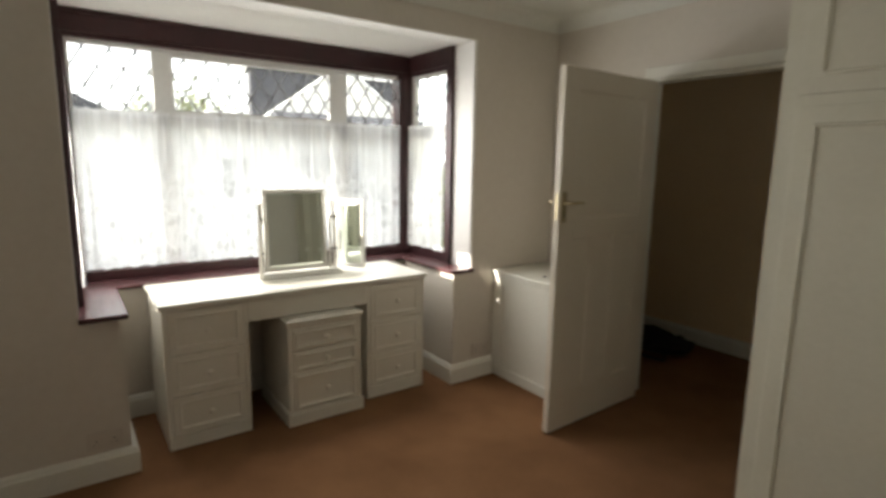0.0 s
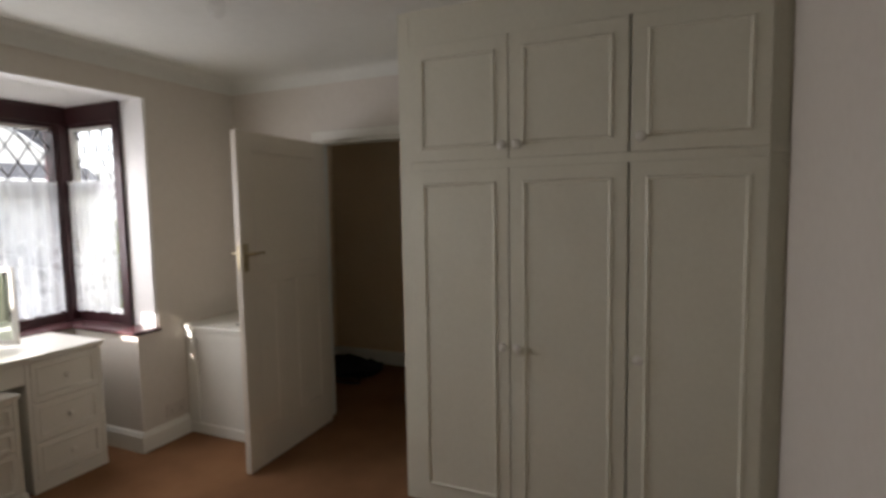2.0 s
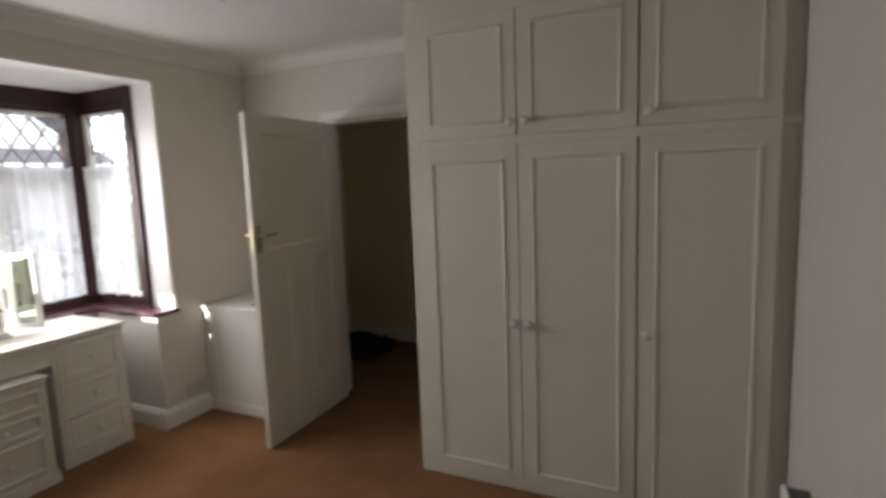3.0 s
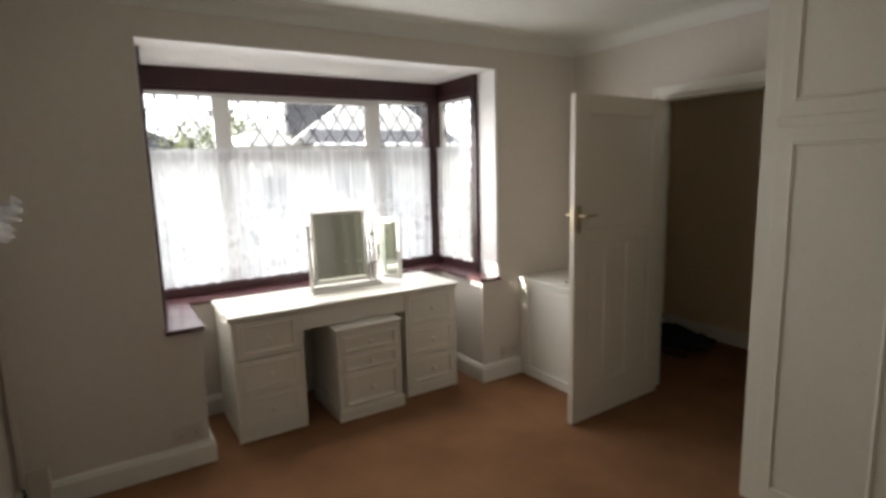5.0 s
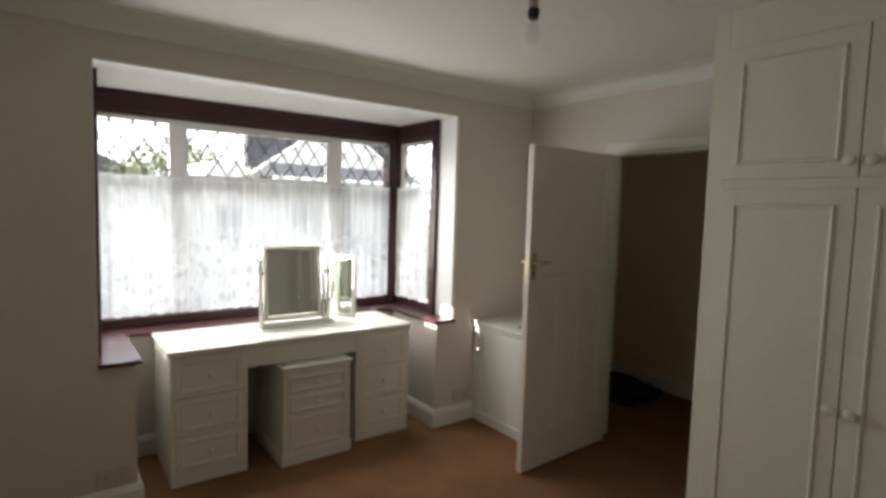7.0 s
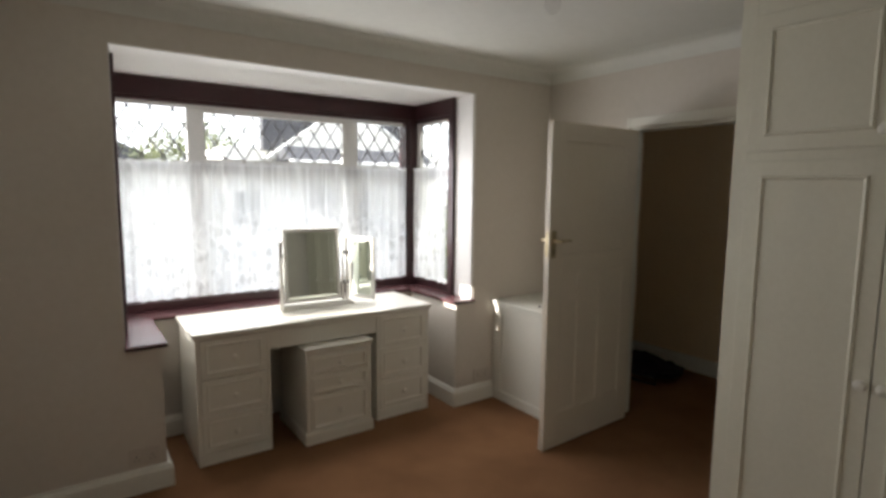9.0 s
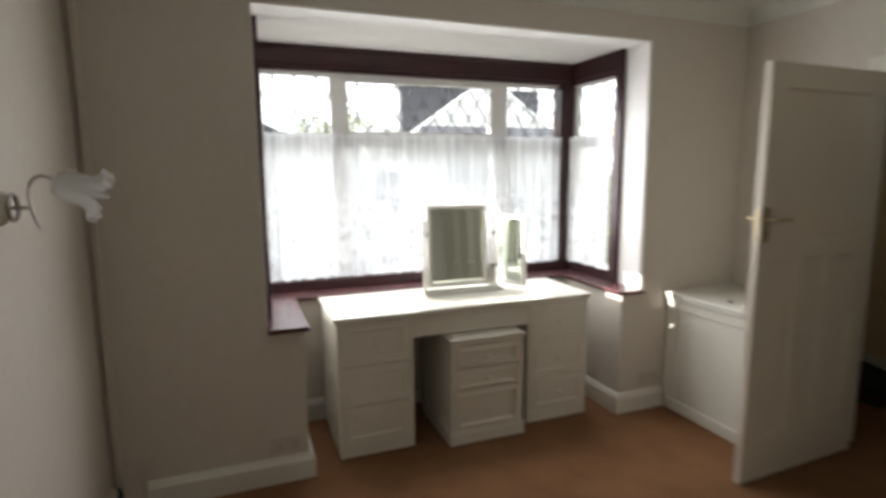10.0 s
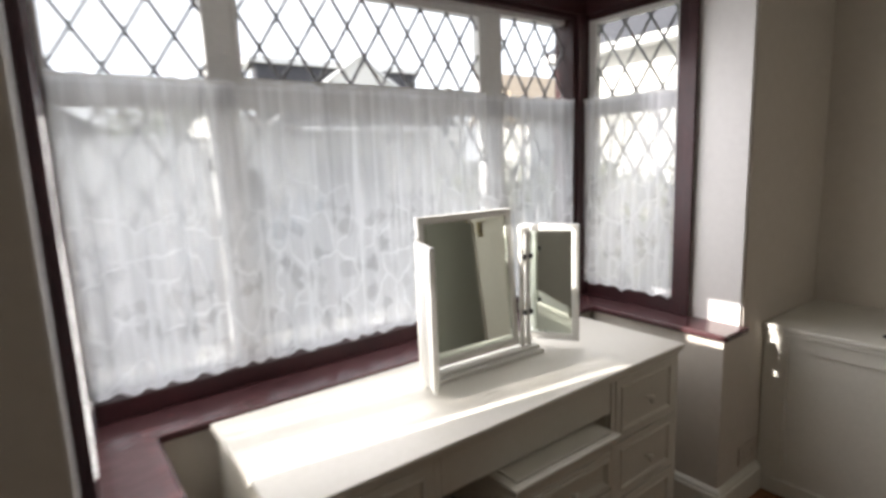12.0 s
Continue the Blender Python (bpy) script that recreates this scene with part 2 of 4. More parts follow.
# ---- structure ----
X0, X1, Y0, Y1, TOP = -0.71, 2.95, -0.725, 2.79, 2.50
HX, HY0, HY1 = 4.30, 0.10, 2.86
DOOR_Y0, DOOR_Y1, DOOR_Z = 1.14, 2.028, 2.012


def structure(name, bm, mat, label, category, smooth=False):
    return tagged(part(name, bm, mat, smooth=smooth), label, category, kind="structure")


structure("floor", blocks([(X0 - 0.12, X1 + 0.10, Y0 - 0.12, Y1, -0.15, 0), (0.155, 2.06, Y1, 3.42, -0.15, 0), (X1 + 0.10, HX + 0.12, HY0 - 0.12, HY1, -0.15, 0)]), CARPET, "plain tan-brown fitted carpet over the whole floor", "carpet")
structure("ceiling", blocks([(X0 - 0.12, HX + 0.12, Y0 - 0.12, 3.01, TOP, TOP + 0.12)]), CEIL, "white painted plain ceiling", "ceiling")
structure("wall_north", blocks([(X0 - 0.12, -0.012, Y1, 3.01, 0, TOP), (2.215, X1 + 0.10, Y1, 3.01, 0, TOP), (-0.012, 2.215, Y1, 3.01, 2.265, TOP), (-0.012, 0.155, Y1, 3.42, 0, 0.76), (2.06, 2.215, Y1, 3.42, 0, 0.76), (-0.12, 2.335, 3.42, 3.68, 0, 0.76), (-0.12, -0.012, 3.01, 3.42, 0, 0.76), (2.215, 2.335, 3.01, 3.42, 0, 0.76)]), WALL, "greige painted wall around the bay recess", "wall")
structure("wall_west", blocks([(X0 - 0.12, X0, Y0, Y1, 0, TOP)]), WALL, "plain greige painted wall with a wall lamp", "wall")
structure("wall_south", blocks([(X0 - 0.12, X1 + 0.10, Y0 - 0.12, Y0, 0, TOP)]), WALL, "plain greige painted wall beside the wardrobe", "wall")
structure("wall_east", blocks([(X1, X1 + 0.10, Y0, DOOR_Y0, 0, TOP), (X1, X1 + 0.10, DOOR_Y1, Y1, 0, TOP), (X1, X1 + 0.10, DOOR_Y0, DOOR_Y1, DOOR_Z, TOP)]), WALL, "greige painted wall with the doorway", "wall")
for side, r in (("east", (HX, HX + 0.12, HY0 - 0.12, HY1 + 0.12, 0, TOP)), ("north", (X1 + 0.10, HX, HY1, HY1 + 0.12, 0, TOP))):
    structure("wall_hall_" + side, blocks([r]), HALL, "beige painted hallway wall beyond the doorway", "wall")
# hall end, with a small unseen opening added high up to brighten it
structure("wall_hall_south", blocks([(X1 + 0.10, HX, HY0 - 0.12, HY0, 0, 2.03), (X1 + 0.10, HX, HY0 - 0.12, HY0, 2.35, TOP), (X1 + 0.10, 3.36, HY0 - 0.12, HY0, 2.03, 2.35), (3.92, HX, HY0 - 0.12, HY0, 2.03, 2.35)]), HALL, "beige painted hallway end wall", "wall")
structure("reveal_lining", blocks([(-0.012, -0.006, 2.796, 3.01, 0.786, 2.262), (2.195, 2.215, 2.796, 3.01, 0.786, 2.262)]), REVEAL, "white painted plaster reveals of the bay window", "reveal")
structure("bay_ceiling", blocks([(-0.14, 2.355, 3.01, 3.72, 2.265, 2.36), (-0.006, 2.195, 2.796, 3.01, 2.259, 2.2655)]), REVEAL, "white painted ceiling of the bay", "ceiling")
structure("bay_roof", blocks([(-0.2, 2.42, 3.01, 3.78, 2.36, 2.42)]), LEAD, "flat lead roof over the bay window", "roof")


def coving():
    bm = bmesh.new()
    loops = []
    prof = [(0.0, 2.402), (0.006, 2.402), (0.008, 2.408)] + [(0.008 + 0.076 * (1 - math.cos(a)), 2.408 + 0.089 * math.sin(a)) for a in [math.pi / 2 * k / 7 for k in range(1, 8)]] + [(0.090, 2.497), (0.090, TOP)]
    for d, z in prof:
        loops.append([bm.verts.new(c) for c in ((X0 + d, Y0 + d, z), (X1 - d, Y0 + d, z), (X1 - d, Y1 - d, z), (X0 + d, Y1 - d, z))])
    for a, b in zip(loops, loops[1:]):
        for k in range(4):
            bm.faces.new((a[k], a[(k + 1) % 4], b[(k + 1) % 4], b[k]))
    bmesh.ops.recalc_face_normals(bm, faces=bm.faces)
    bmesh.ops.reverse_faces(bm, faces=bm.faces)
    return bm


structure("trim_coving", coving(), CEIL, "white concave plaster coving below the ceiling", "coving", True)


def skirting(runs):
    """Boards with a stepped, rounded top along runs of (x0, y0, x1, y1, nx, ny); n points into the room."""
    bm = bmesh.new()
    prof = [(0.0, 0.0), (0.028, 0.0), (0.028, 0.096), (0.0265, 0.103), (0.021, 0.108), (0.019, 0.116), (0.014, 0.122), (0.006, 0.126), (0.0, 0.127)]
    for x0, y0, x1, y1, nx, ny, m0, m1 in runs:
        d = Vector((x1 - x0, y1 - y0, 0)).normalized()
        a = [bm.verts.new((x0 + nx * p - d.x * m0 * p, y0 + ny * p - d.y * m0 * p, z)) for p, z in prof]
        b = [bm.verts.new((x1 + nx * p + d.x * m1 * p, y1 + ny * p + d.y * m1 * p, z)) for p, z in prof]
        for k in range(len(prof) - 1):
            bm.faces.new((a[k], a[k + 1], b[k + 1], b[k]))
        bm.faces.new(a)
        bm.faces.new(b[::-1])
    bmesh.ops.recalc_face_normals(bm, faces=bm.faces)
    return bm


structure("baseboard", skirting([
    (X0, Y1, 0.155, Y1, 0, -1, -1, 1), (0.155, Y1, 0.155, 3.42, 1, 0, 1, -1), (0.155, 3.42, 2.06, 3.42, 0, -1, -1, -1), (2.06, 3.42, 2.06, Y1, -1, 0, -1, 1),
    (2.06, Y1, 2.40, Y1, 0, -1, 1, 0), (X0, Y0, X0, Y1, 1, 0, -1, -1), (X0, Y0, 2.235, Y0, 0, 1, -1, 0),
    (HX, HY0, HX, HY1, -1, 0, -1, -1), (X1 + 0.10, HY1, HX, HY1, 0, -1, 0, -1)]), GLOSS, "white gloss painted skirting board", "skirting")

# doorway lining and architrave
structure("trim_doorway", blocks([(X1 - 0.018, X1, DOOR_Y1, DOOR_Y1 + 0.025, 0, DOOR_Z + 0.065), (X1 - 0.018, X1, DOOR_Y0 - 0.065, DOOR_Y0, 0, DOOR_Z + 0.065), (X1 - 0.018, X1, DOOR_Y0, DOOR_Y1, DOOR_Z, DOOR_Z + 0.065),
    (X1 - 0.004, X1 + 0.104, DOOR_Y1 - 0.022, DOOR_Y1 + 0.0, 0, DOOR_Z - 0.0), (X1 - 0.004, X1 + 0.104, DOOR_Y0, DOOR_Y0 + 0.022, 0, DOOR_Z), (X1 - 0.004, X1 + 0.104, DOOR_Y0 + 0.022, DOOR_Y1 - 0.022, DOOR_Z - 0.022, DOOR_Z)], 0.003), GLOSS, "white gloss painted door frame and architrave", "door frame")

# ---- bay window ----
FRONT_Y = 3.585


def cames(x0, x1, z0, z1, m, w=0.128, h=0.201, r=0.0050, rise=0.032, phase=0.0):
    """Diamond lead lattice inside the rectangle x0..x1, z0..z1 at y 0, moved by m."""
    bm = bmesh.new()
    s = h / w
    for sign in (1, -1):
        c = -40
        while c < 40:
            # line z = z0 + rise + sign * s * (x - x0 - phase) + c * h
            pts = []
            for x in (x0, x1):
                z = z0 + rise + sign * s * (x - x0 - phase) + c * h
                if z0 <= z <= z1:
                    pts.append((x, z))
            for z in (z0, z1):
                x = x0 + phase + (z - z0 - rise - c * h) / (sign * s)
                if x0 < x < x1:
                    pts.append((x, z))
            if len(pts) >= 2:
                (xa, za), (xb, zb) = pts[0], pts[1]
                d = Vector((xb - xa, 0, zb - za))
                if d.length > 0.01:
                    d.normalize()
                    q = Vector((-d.z, 0, d.x)) * r
                    vs = []
                    for y in (-0.003, 0.003):
                        for px, pz in ((xa, za), (xb, zb)):
                            for k in (1, -1):
                                vs.append(bm.verts.new((px + k * q.x, y, pz + k * q.z)))
                    for f in ((0, 1, 3, 2), (4, 6, 7, 5), (0, 2, 6, 4), (1, 5, 7, 3)):
                        bm.faces.new([vs[i] for i in f])
            c += 1
    bmesh.ops.recalc_face_normals(bm, faces=bm.faces)
    bm.transform(m)
    return bm


def pane(win, x0, x1, z0, z1, m, leaded=True, rise=0.032, phase=0.0):
    p = part("pane", block(bmesh.new(), x0, x1, 0.006, 0.010, z0, z1), GLASS, win)
    p.data.transform(m)
    p.visible_shadow = False
    if leaded:
        part("lead_lattice", cames(x0, x1, z0, z1, m, rise=rise, phase=phase), LEAD, win, "diamond leaded cames")


def casement(win, x0, x1, z0, z1, m, w=0.022):
    bm = blocks([(x0, x1, -0.014, 0.03, z0, z0 + w), (x0, x1, -0.014, 0.03, z1 - w, z1), (x0, x0 + w, -0.0135, 0.0295, z0 + w, z1 - w), (x1 - w, x1, -0.0135, 0.0295, z0 + w, z1 - w)], 0.003)
    bm.transform(m)
    part("casement", bm, UPVC, win)
    pane(win, x0 + w, x1 - w, z0 + w, z1 - w, m, rise=-0.002)


def front_window():
    win = thing("window_1", 0, 0, 0, "wide leaded bay window in white frames with mahogany surround", "window")
    win["kind"] = "structure"
    m = Matrix.Translation((0, FRONT_Y + 0.03, 0))
    bm = blocks([(0.04, 2.18, 0.0, 0.06, 2.10, 2.125), (0.04, 2.18, 0.0, 0.06, 0.845, 0.87), (0.04, 2.18, 0.001, 0.059, 1.675, 1.75)] + [(a, b, 0.001, 0.0595, 0.87, 2.10) for a, b in ((0.04, 0.062), (0.461, 0.546), (1.587, 1.69), (2.13, 2.18))], 0.004)
    bm.transform(m)
    part("window_frame", bm, UPVC, win)
    for a, b in ((0.062, 0.461), (0.546, 1.587), (1.69, 2.13)):
        m2 = Matrix.Translation((0, FRONT_Y + 0.045, 0))
        pane(win, a, b, 0.87, 1.675, m2)
        if a == 0.546:
            casement(win, a, b, 1.75, 2.10, m2, 0.024)
        else:
            pane(win, a, b, 1.75, 2.10, m2, phase=0.027 if a > 1 else 0.0)
    # stay of the top light
    part("casement_stay", blocks([(0.80, 1.10, FRONT_Y + 0.005, FRONT_Y + 0.018, 1.752, 1.758), (0.80, 0.83, FRONT_Y + 0.0, FRONT_Y + 0.022, 1.749, 1.762), (1.36, 1.385, FRONT_Y + 0.004, FRONT_Y + 0.02, 1.752, 1.775)], 0.001), STEEL, win, "metal casement stay and pins")
    # mahogany surround
    part("head_board", blocks([(0.0, 2.2, FRONT_Y - 0.03, FRONT_Y + 0.10, 2.145, 2.263), (0.0, 2.2, FRONT_Y - 0.015, FRONT_Y + 0.098, 2.122, 2.145), (0.0, 2.2, FRONT_Y - 0.038, FRONT_Y - 0.03, 2.235, 2.262)], 0.003), MAHOGANY, win, "dark mahogany head board")
    part("corner_post", blocks([(2.10, 2.215, FRONT_Y - 0.02, FRONT_Y + 0.095, 0.788, 2.145), (2.125, 2.2, FRONT_Y - 0.036, FRONT_Y - 0.02, 0.788, 2.145)], 0.005), MAHOGANY, win)
    part("corner_post", blocks([(-0.012, 0.045, FRONT_Y - 0.02, FRONT_Y + 0.095, 0.788, 2.145)], 0.005), MAHOGANY, win)
    part("bottom_rail", blocks([(0.05, 2.10, FRONT_Y - 0.02, FRONT_Y + 0.095, 0.786, 0.846)], 0.005), MAHOGANY, win)
    return win


def side_window(name, x, inner):
    """Narrow return light; inner is +1 where the room lies at smaller x."""
    win = thing(name, 0, 0, 0, "narrow leaded return window of the bay in mahogany frame" if inner > 0 else "narrow sunlit return window of the bay in mahogany frame", "window")
    win["kind"] = "structure"
    s = inner
    def span(a, b):
        return (x + min(s * a, s * b), x + max(s * a, s * b))
    y0, y1 = 3.01, FRONT_Y - 0.02
    # at inner -1 the unseen bars are sized to shape the sun patches indoors
    jamb = 0.075 if inner > 0 else 0.048
    part("window_frame", blocks([(*span(0, 0.10), y0, y0 + jamb, 0.788, 2.145), (*span(0.012, 0.09), y0 + jamb, y1, 0.786, 0.85), (*span(0.0, 0.10), y0, y1, 2.145, 2.263), (*span(0.015, 0.09), y0 + jamb, y1, 2.118, 2.145), (*span(-0.012, 0.0), y0 - 0.012, y0 + 0.03, 0.787, 2.262)], 0.004), MAHOGANY, win)
    m = Matrix.Translation((x + s * 0.04, 0, 0)) @ Matrix.Rotation(radians(90), 4, "Z")
    bm = blocks([(y0 + jamb, y1, -0.02, 0.02, a, b) for a, b in ((0.85, 0.872), (1.675 if inner > 0 else 1.64, 1.745 if inner > 0 else 1.855), (2.098, 2.118))] + [(a, b, -0.019, 0.019, 0.872, 2.098) for a, b in (() if inner > 0 else ((3.237, 3.305),)) + ((y0 + jamb, y0 + jamb + (0.02 if inner > 0 else 0.014)), (y1 - (0.052 if inner > 0 else 0.10), y1))], 0.003)
    bm.transform(m)
    part("casement", bm, UPVC, win)
    for z0, z1 in ((0.872, 1.675), (1.745, 2.098)):
        pane(win, y0 + jamb + (0.02 if inner > 0 else 0.014), y1 - (0.052 if inner > 0 else 0.02), z0, z1, m, inner > 0, *((0.128, 0.006) if z0 > 1.7 else (0.032, 0.006)))
    return win


front_window()
side_window("window_2", 2.18, 1)
side_window("window_3", 0.012, -1)

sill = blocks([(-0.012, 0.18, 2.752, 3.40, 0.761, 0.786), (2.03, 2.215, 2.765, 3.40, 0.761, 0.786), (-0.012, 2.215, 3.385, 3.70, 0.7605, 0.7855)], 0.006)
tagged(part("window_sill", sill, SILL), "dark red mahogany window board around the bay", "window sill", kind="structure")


def net(name, length, m, seed):
    """Gathered net hung from a rod: folds deepen to the scalloped hem."""
    bm = bmesh.new()
    nx, nz = int(length * 260), 24
    top, bottom = 1.754, 0.868
    rows = []
    for j in range(nz + 1):
        f = j / nz
        row = []
        for i in range(nx + 1):
            x = length * i / nx
            ph = x * 74 + 5.0 * noise.noise((x * 6, seed, 0)) + 0.9 * noise.noise((x * 4, seed, f * 2.5))
            amp = (0.007 + 0.007 * f) * (0.65 + 0.6 * noise.noise((x * 3.1, seed + 2, f)))
            s1 = math.sin(ph)
            y = amp * (s1 - 0.35 * s1 * abs(s1)) + 0.007 * noise.noise((x * 8, f * 2, seed + 4)) + 0.003 * noise.noise((x * 38, f * 4, seed + 8))
            hem = (0.016 + 0.010 * noise.noise((x * 11, 3, seed))) * abs(math.sin(x * 40 + seed + 2.2 * noise.noise((x * 7, 1, seed)))) + 0.009 * noise.noise((x * 14, seed, 7))
            z = top + (bottom - top) * f - hem * f ** 4 + 0.004 * math.sin(ph) * (1 - f)
            row.append(bm.verts.new((x, y, z)))
        rows.append(row)
    for a, b in zip(rows, rows[1:]):
        for i in range(nx):
            bm.faces.new((a[i], a[i + 1], b[i + 1], b[i]))
    bm.transform(m)
    ob = thing(name, 0, 0, 0, "white lace net half curtain gathered on a wire", "net curtain", "net curtains of the bay")
    part("net", bm, NET, ob, smooth=True)
    rod = tube([m @ Vector((0, 0, 1.745)), m @ Vector((length, 0, 1.745))], 0.003, 8)
    part("wire", rod, UPVC, ob)
    return ob


net("net_curtain", 2.045, Matrix.Translation((0.052, FRONT_Y - 0.028, 0)), 1)
net("net_curtain", 0.468, Matrix.Translation((2.163, 3.555, 0)) @ Matrix.Rotation(radians(-90), 4, "Z"), 5)
net("net_curtain", 0.462, Matrix.Translation((0.021, 3.555, 0)) @ Matrix.Rotation(radians(-90), 4, "Z"), 9)

# ---- door ----
door = thing("door_1", 2.082, 1.914, 0.0, "white panelled door standing open into the room", "door", rz=2.3)
door["kind"] = "structure"
DW = 0.846
leaf = bmesh.new()
block(leaf, 0, DW, 0.007, 0.031, 0.008, 1.988)
for r in ((0, 0.115, 0.008, 1.988), (DW - 0.115, DW, 0.008, 1.988), (0.115, DW - 0.115, 1.88, 1.988), (0.115, DW - 0.115, 1.10, 1.20), (0.115, DW - 0.115, 0.008, 0.225), (0.283, 0.358, 0.225, 1.10), (0.494, 0.569, 0.225, 1.10)):
    block(leaf, r[0], r[1], 0.0, 0.038, r[2], r[3], 0.002)
part("leaf", leaf, DOORPAINT, door)
for x0, x1, z0, z1 in ((0.115, DW - 0.115, 1.20, 1.88), (0.115, 0.283, 0.225, 1.10), (0.358, 0.494, 0.225, 1.10), (0.569, DW - 0.115, 0.225, 1.10)):
    part("panel_moulding", panel(x1 - x0, z1 - z0, 0.012, [(0, 0.0015), (0.005, 0.0015), (0.010, 0.005), (0.016, 0.0062)], Matrix.Translation((x0, 0, z0))), DOORPAINT, door)
for side, y in ((-1, 0.0), (1, 0.038)):
    h = part("door_handle", blocks([(0.013, 0.055, min(y, y + side * 0.006), max(y, y + side * 0.006), 1.192, 1.352)], 0.002), BRASS, door, "brass lever handle on a long plate")
    lv = tube([(0.034, y, 1.294), (0.034, y + side * 0.042, 1.294), (0.039, y + side * 0.053, 1.294), (0.060, y + side * 0.057, 1.295), (0.095, y + side * 0.057, 1.298), (0.130, y + side * 0.053, 1.294)], [0.010, 0.010, 0.010, 0.009, 0.008, 0.008])
    part("lever", lv, BRASS, h)
    part("keyhole", blocks([(0.031, 0.037, min(y + side * 0.006, y + side * 0.007), max(y + side * 0.006, y + side * 0.007), 1.217, 1.242)]), BLACK, h)
part("lock_plate", blocks([(-0.001, 0.001, 0.010, 0.028, 1.202, 1.342)]), BRASS, door)
for z in (0.22, 1.72):
    part("hinge", lathe([(0.007, z), (0.007, z + 0.09)], Matrix.Translation((DW + 0.004, 0.040, 0)), 10), STEEL, door)

# ---- fitted wardrobe ----
WX = 2.235
ROTW = Matrix.Rotation(radians(-90), 4, "Z")  # local x runs to -y, front faces -x
wardrobe = thing("fitted_wardrobe", WX, 0.968, 0, "cream painted fitted wardrobe with six panelled doors up to the ceiling", "wardrobe")
WL = 0.968 - Y0


def wm(x, z):
    return ROTW @ Matrix.Translation((x, 0, z))


for piece, r in (("side_panel", (0.022, X1 - WX, -0.02, 0.0, 0, TOP)), ("stile", (0.0, 0.022, -0.063, 0.0, 0, TOP)), ("filler", (0.045, 0.065, -WL, -1.600, 0, TOP)), ("end_rail", (0.030, 0.045, -WL, -1.626, 1.735, 1.768)), ("stile", (0.024, 0.045, -1.640, -1.600, 0, TOP)), ("fascia", (0.001, 0.0225, -1.622, -0.063, 2.33, TOP)),
                 ("plinth", (0.001, 0.0225, -1.622, -0.063, 0, 0.035)), ("rail", (0.001, 0.0225, -1.622, -0.063, 1.7225, 1.7635)), ("backing", (0.024, 0.03, -1.622, -0.02, 0.03, 2.34))):
    part(piece, blocks([r], 0.0015), CABINET, wardrobe)
BEAD = [(0, 0.002), (0.002, 0), (0.062, 0), (0.0645, -0.005), (0.069, -0.0085), (0.074, -0.007), (0.0775, -0.001), (0.080, 0.0)]
KNOB = [(0.009, 0), (0.009, 0.012), (0.012, 0.016), (0.020, 0.022), (0.0225, 0.030), (0.019, 0.039), (0.009, 0.044), (0.0, 0.045)]
for x0, x1, kx in ((0.063, 0.572, 0.549), (0.577, 1.101, 0.619), (1.112, 1.622, 1.152)):
    for z0, z1, kz in ((0.037, 1.722, 0.872), (1.764, 2.328, 1.824)):
        d = part("door", panel(x1 - x0, z1 - z0, 0.020, BEAD, wm(x0, z0) @ Matrix.Translation((0, -0.006, 0))), CABINET, wardrobe)
        part("knob", lathe(KNOB, wm(kx, kz) @ Matrix.Translation((0, -0.006, 0)) @ Matrix.Rotation(radians(90), 4, "X"), 20), GLOSS, d, "round white painted knob", True)

# ---- dressing table ----
DRAWER = [(0, 0.002), (0.002, 0), (0.028, 0), (0.031, -0.004), (0.035, -0.004), (0.040, 0.004), (0.044, 0.005)]
DKNOB = [(0.006, 0), (0.006, 0.010), (0.009, 0.013), (0.015, 0.018), (0.016, 0.024), (0.012, 0.030), (0.0, 0.032)]


def drawer(parent, x0, x1, z0, z1, y, knob=True, rings=DRAWER):
    d = part("drawer", panel(x1 - x0, z1 - z0, 0.018, rings, Matrix.Translation((x0, y, z0))), DESK, parent)
    if knob:
        part("knob", lathe(DKNOB, Matrix.Translation(((x0 + x1) / 2, y, (z0 + z1) / 2)) @ Matrix.Rotation(radians(90), 4, "X"), 16), DESK, d, smooth=True)
    return d


desk = thing("dressing_table", 0.311, 2.852, 0, "ivory white kneehole dressing table with two banks of drawers", "dressing table")
W, D = 1.576, 0.555
part("top", blocks([(0, W, 0, D, 0.752, 0.775), (0.008, W - 0.008, 0.008, D - 0.004, 0.738, 0.752)], 0.005), DESK, desk, smooth=True)
for a, b in ((0.016, 0.43), (1.146, 1.56)):
    for piece, r in (("pedestal", (a, b, 0.034, D - 0.01, 0.0, 0.738)), ("stile", (a, a + 0.022, 0.016, 0.034, 0.0, 0.738)), ("stile", (b - 0.022, b, 0.016, 0.034, 0, 0.738)), ("plinth", (a + 0.022, b - 0.022, 0.017, 0.034, 0.0, 0.072))):
        part(piece, blocks([r], 0.002), DESK, desk)
    for z0, z1 in ((0.076, 0.282), (0.288, 0.502), (0.508, 0.734)):
        drawer(desk, a + 0.024, b - 0.024, z0, z1, 0.014)
part("apron_drawer", panel(0.712, 0.112, 0.02, [(0, 0.002), (0.002, 0)], Matrix.Translation((0.432, 0.018, 0.624))), DESK, desk)
part("modesty_panel", blocks([(0.43, 1.146, D - 0.03, D - 0.012, 0.12, 0.738)]), DESK, desk)

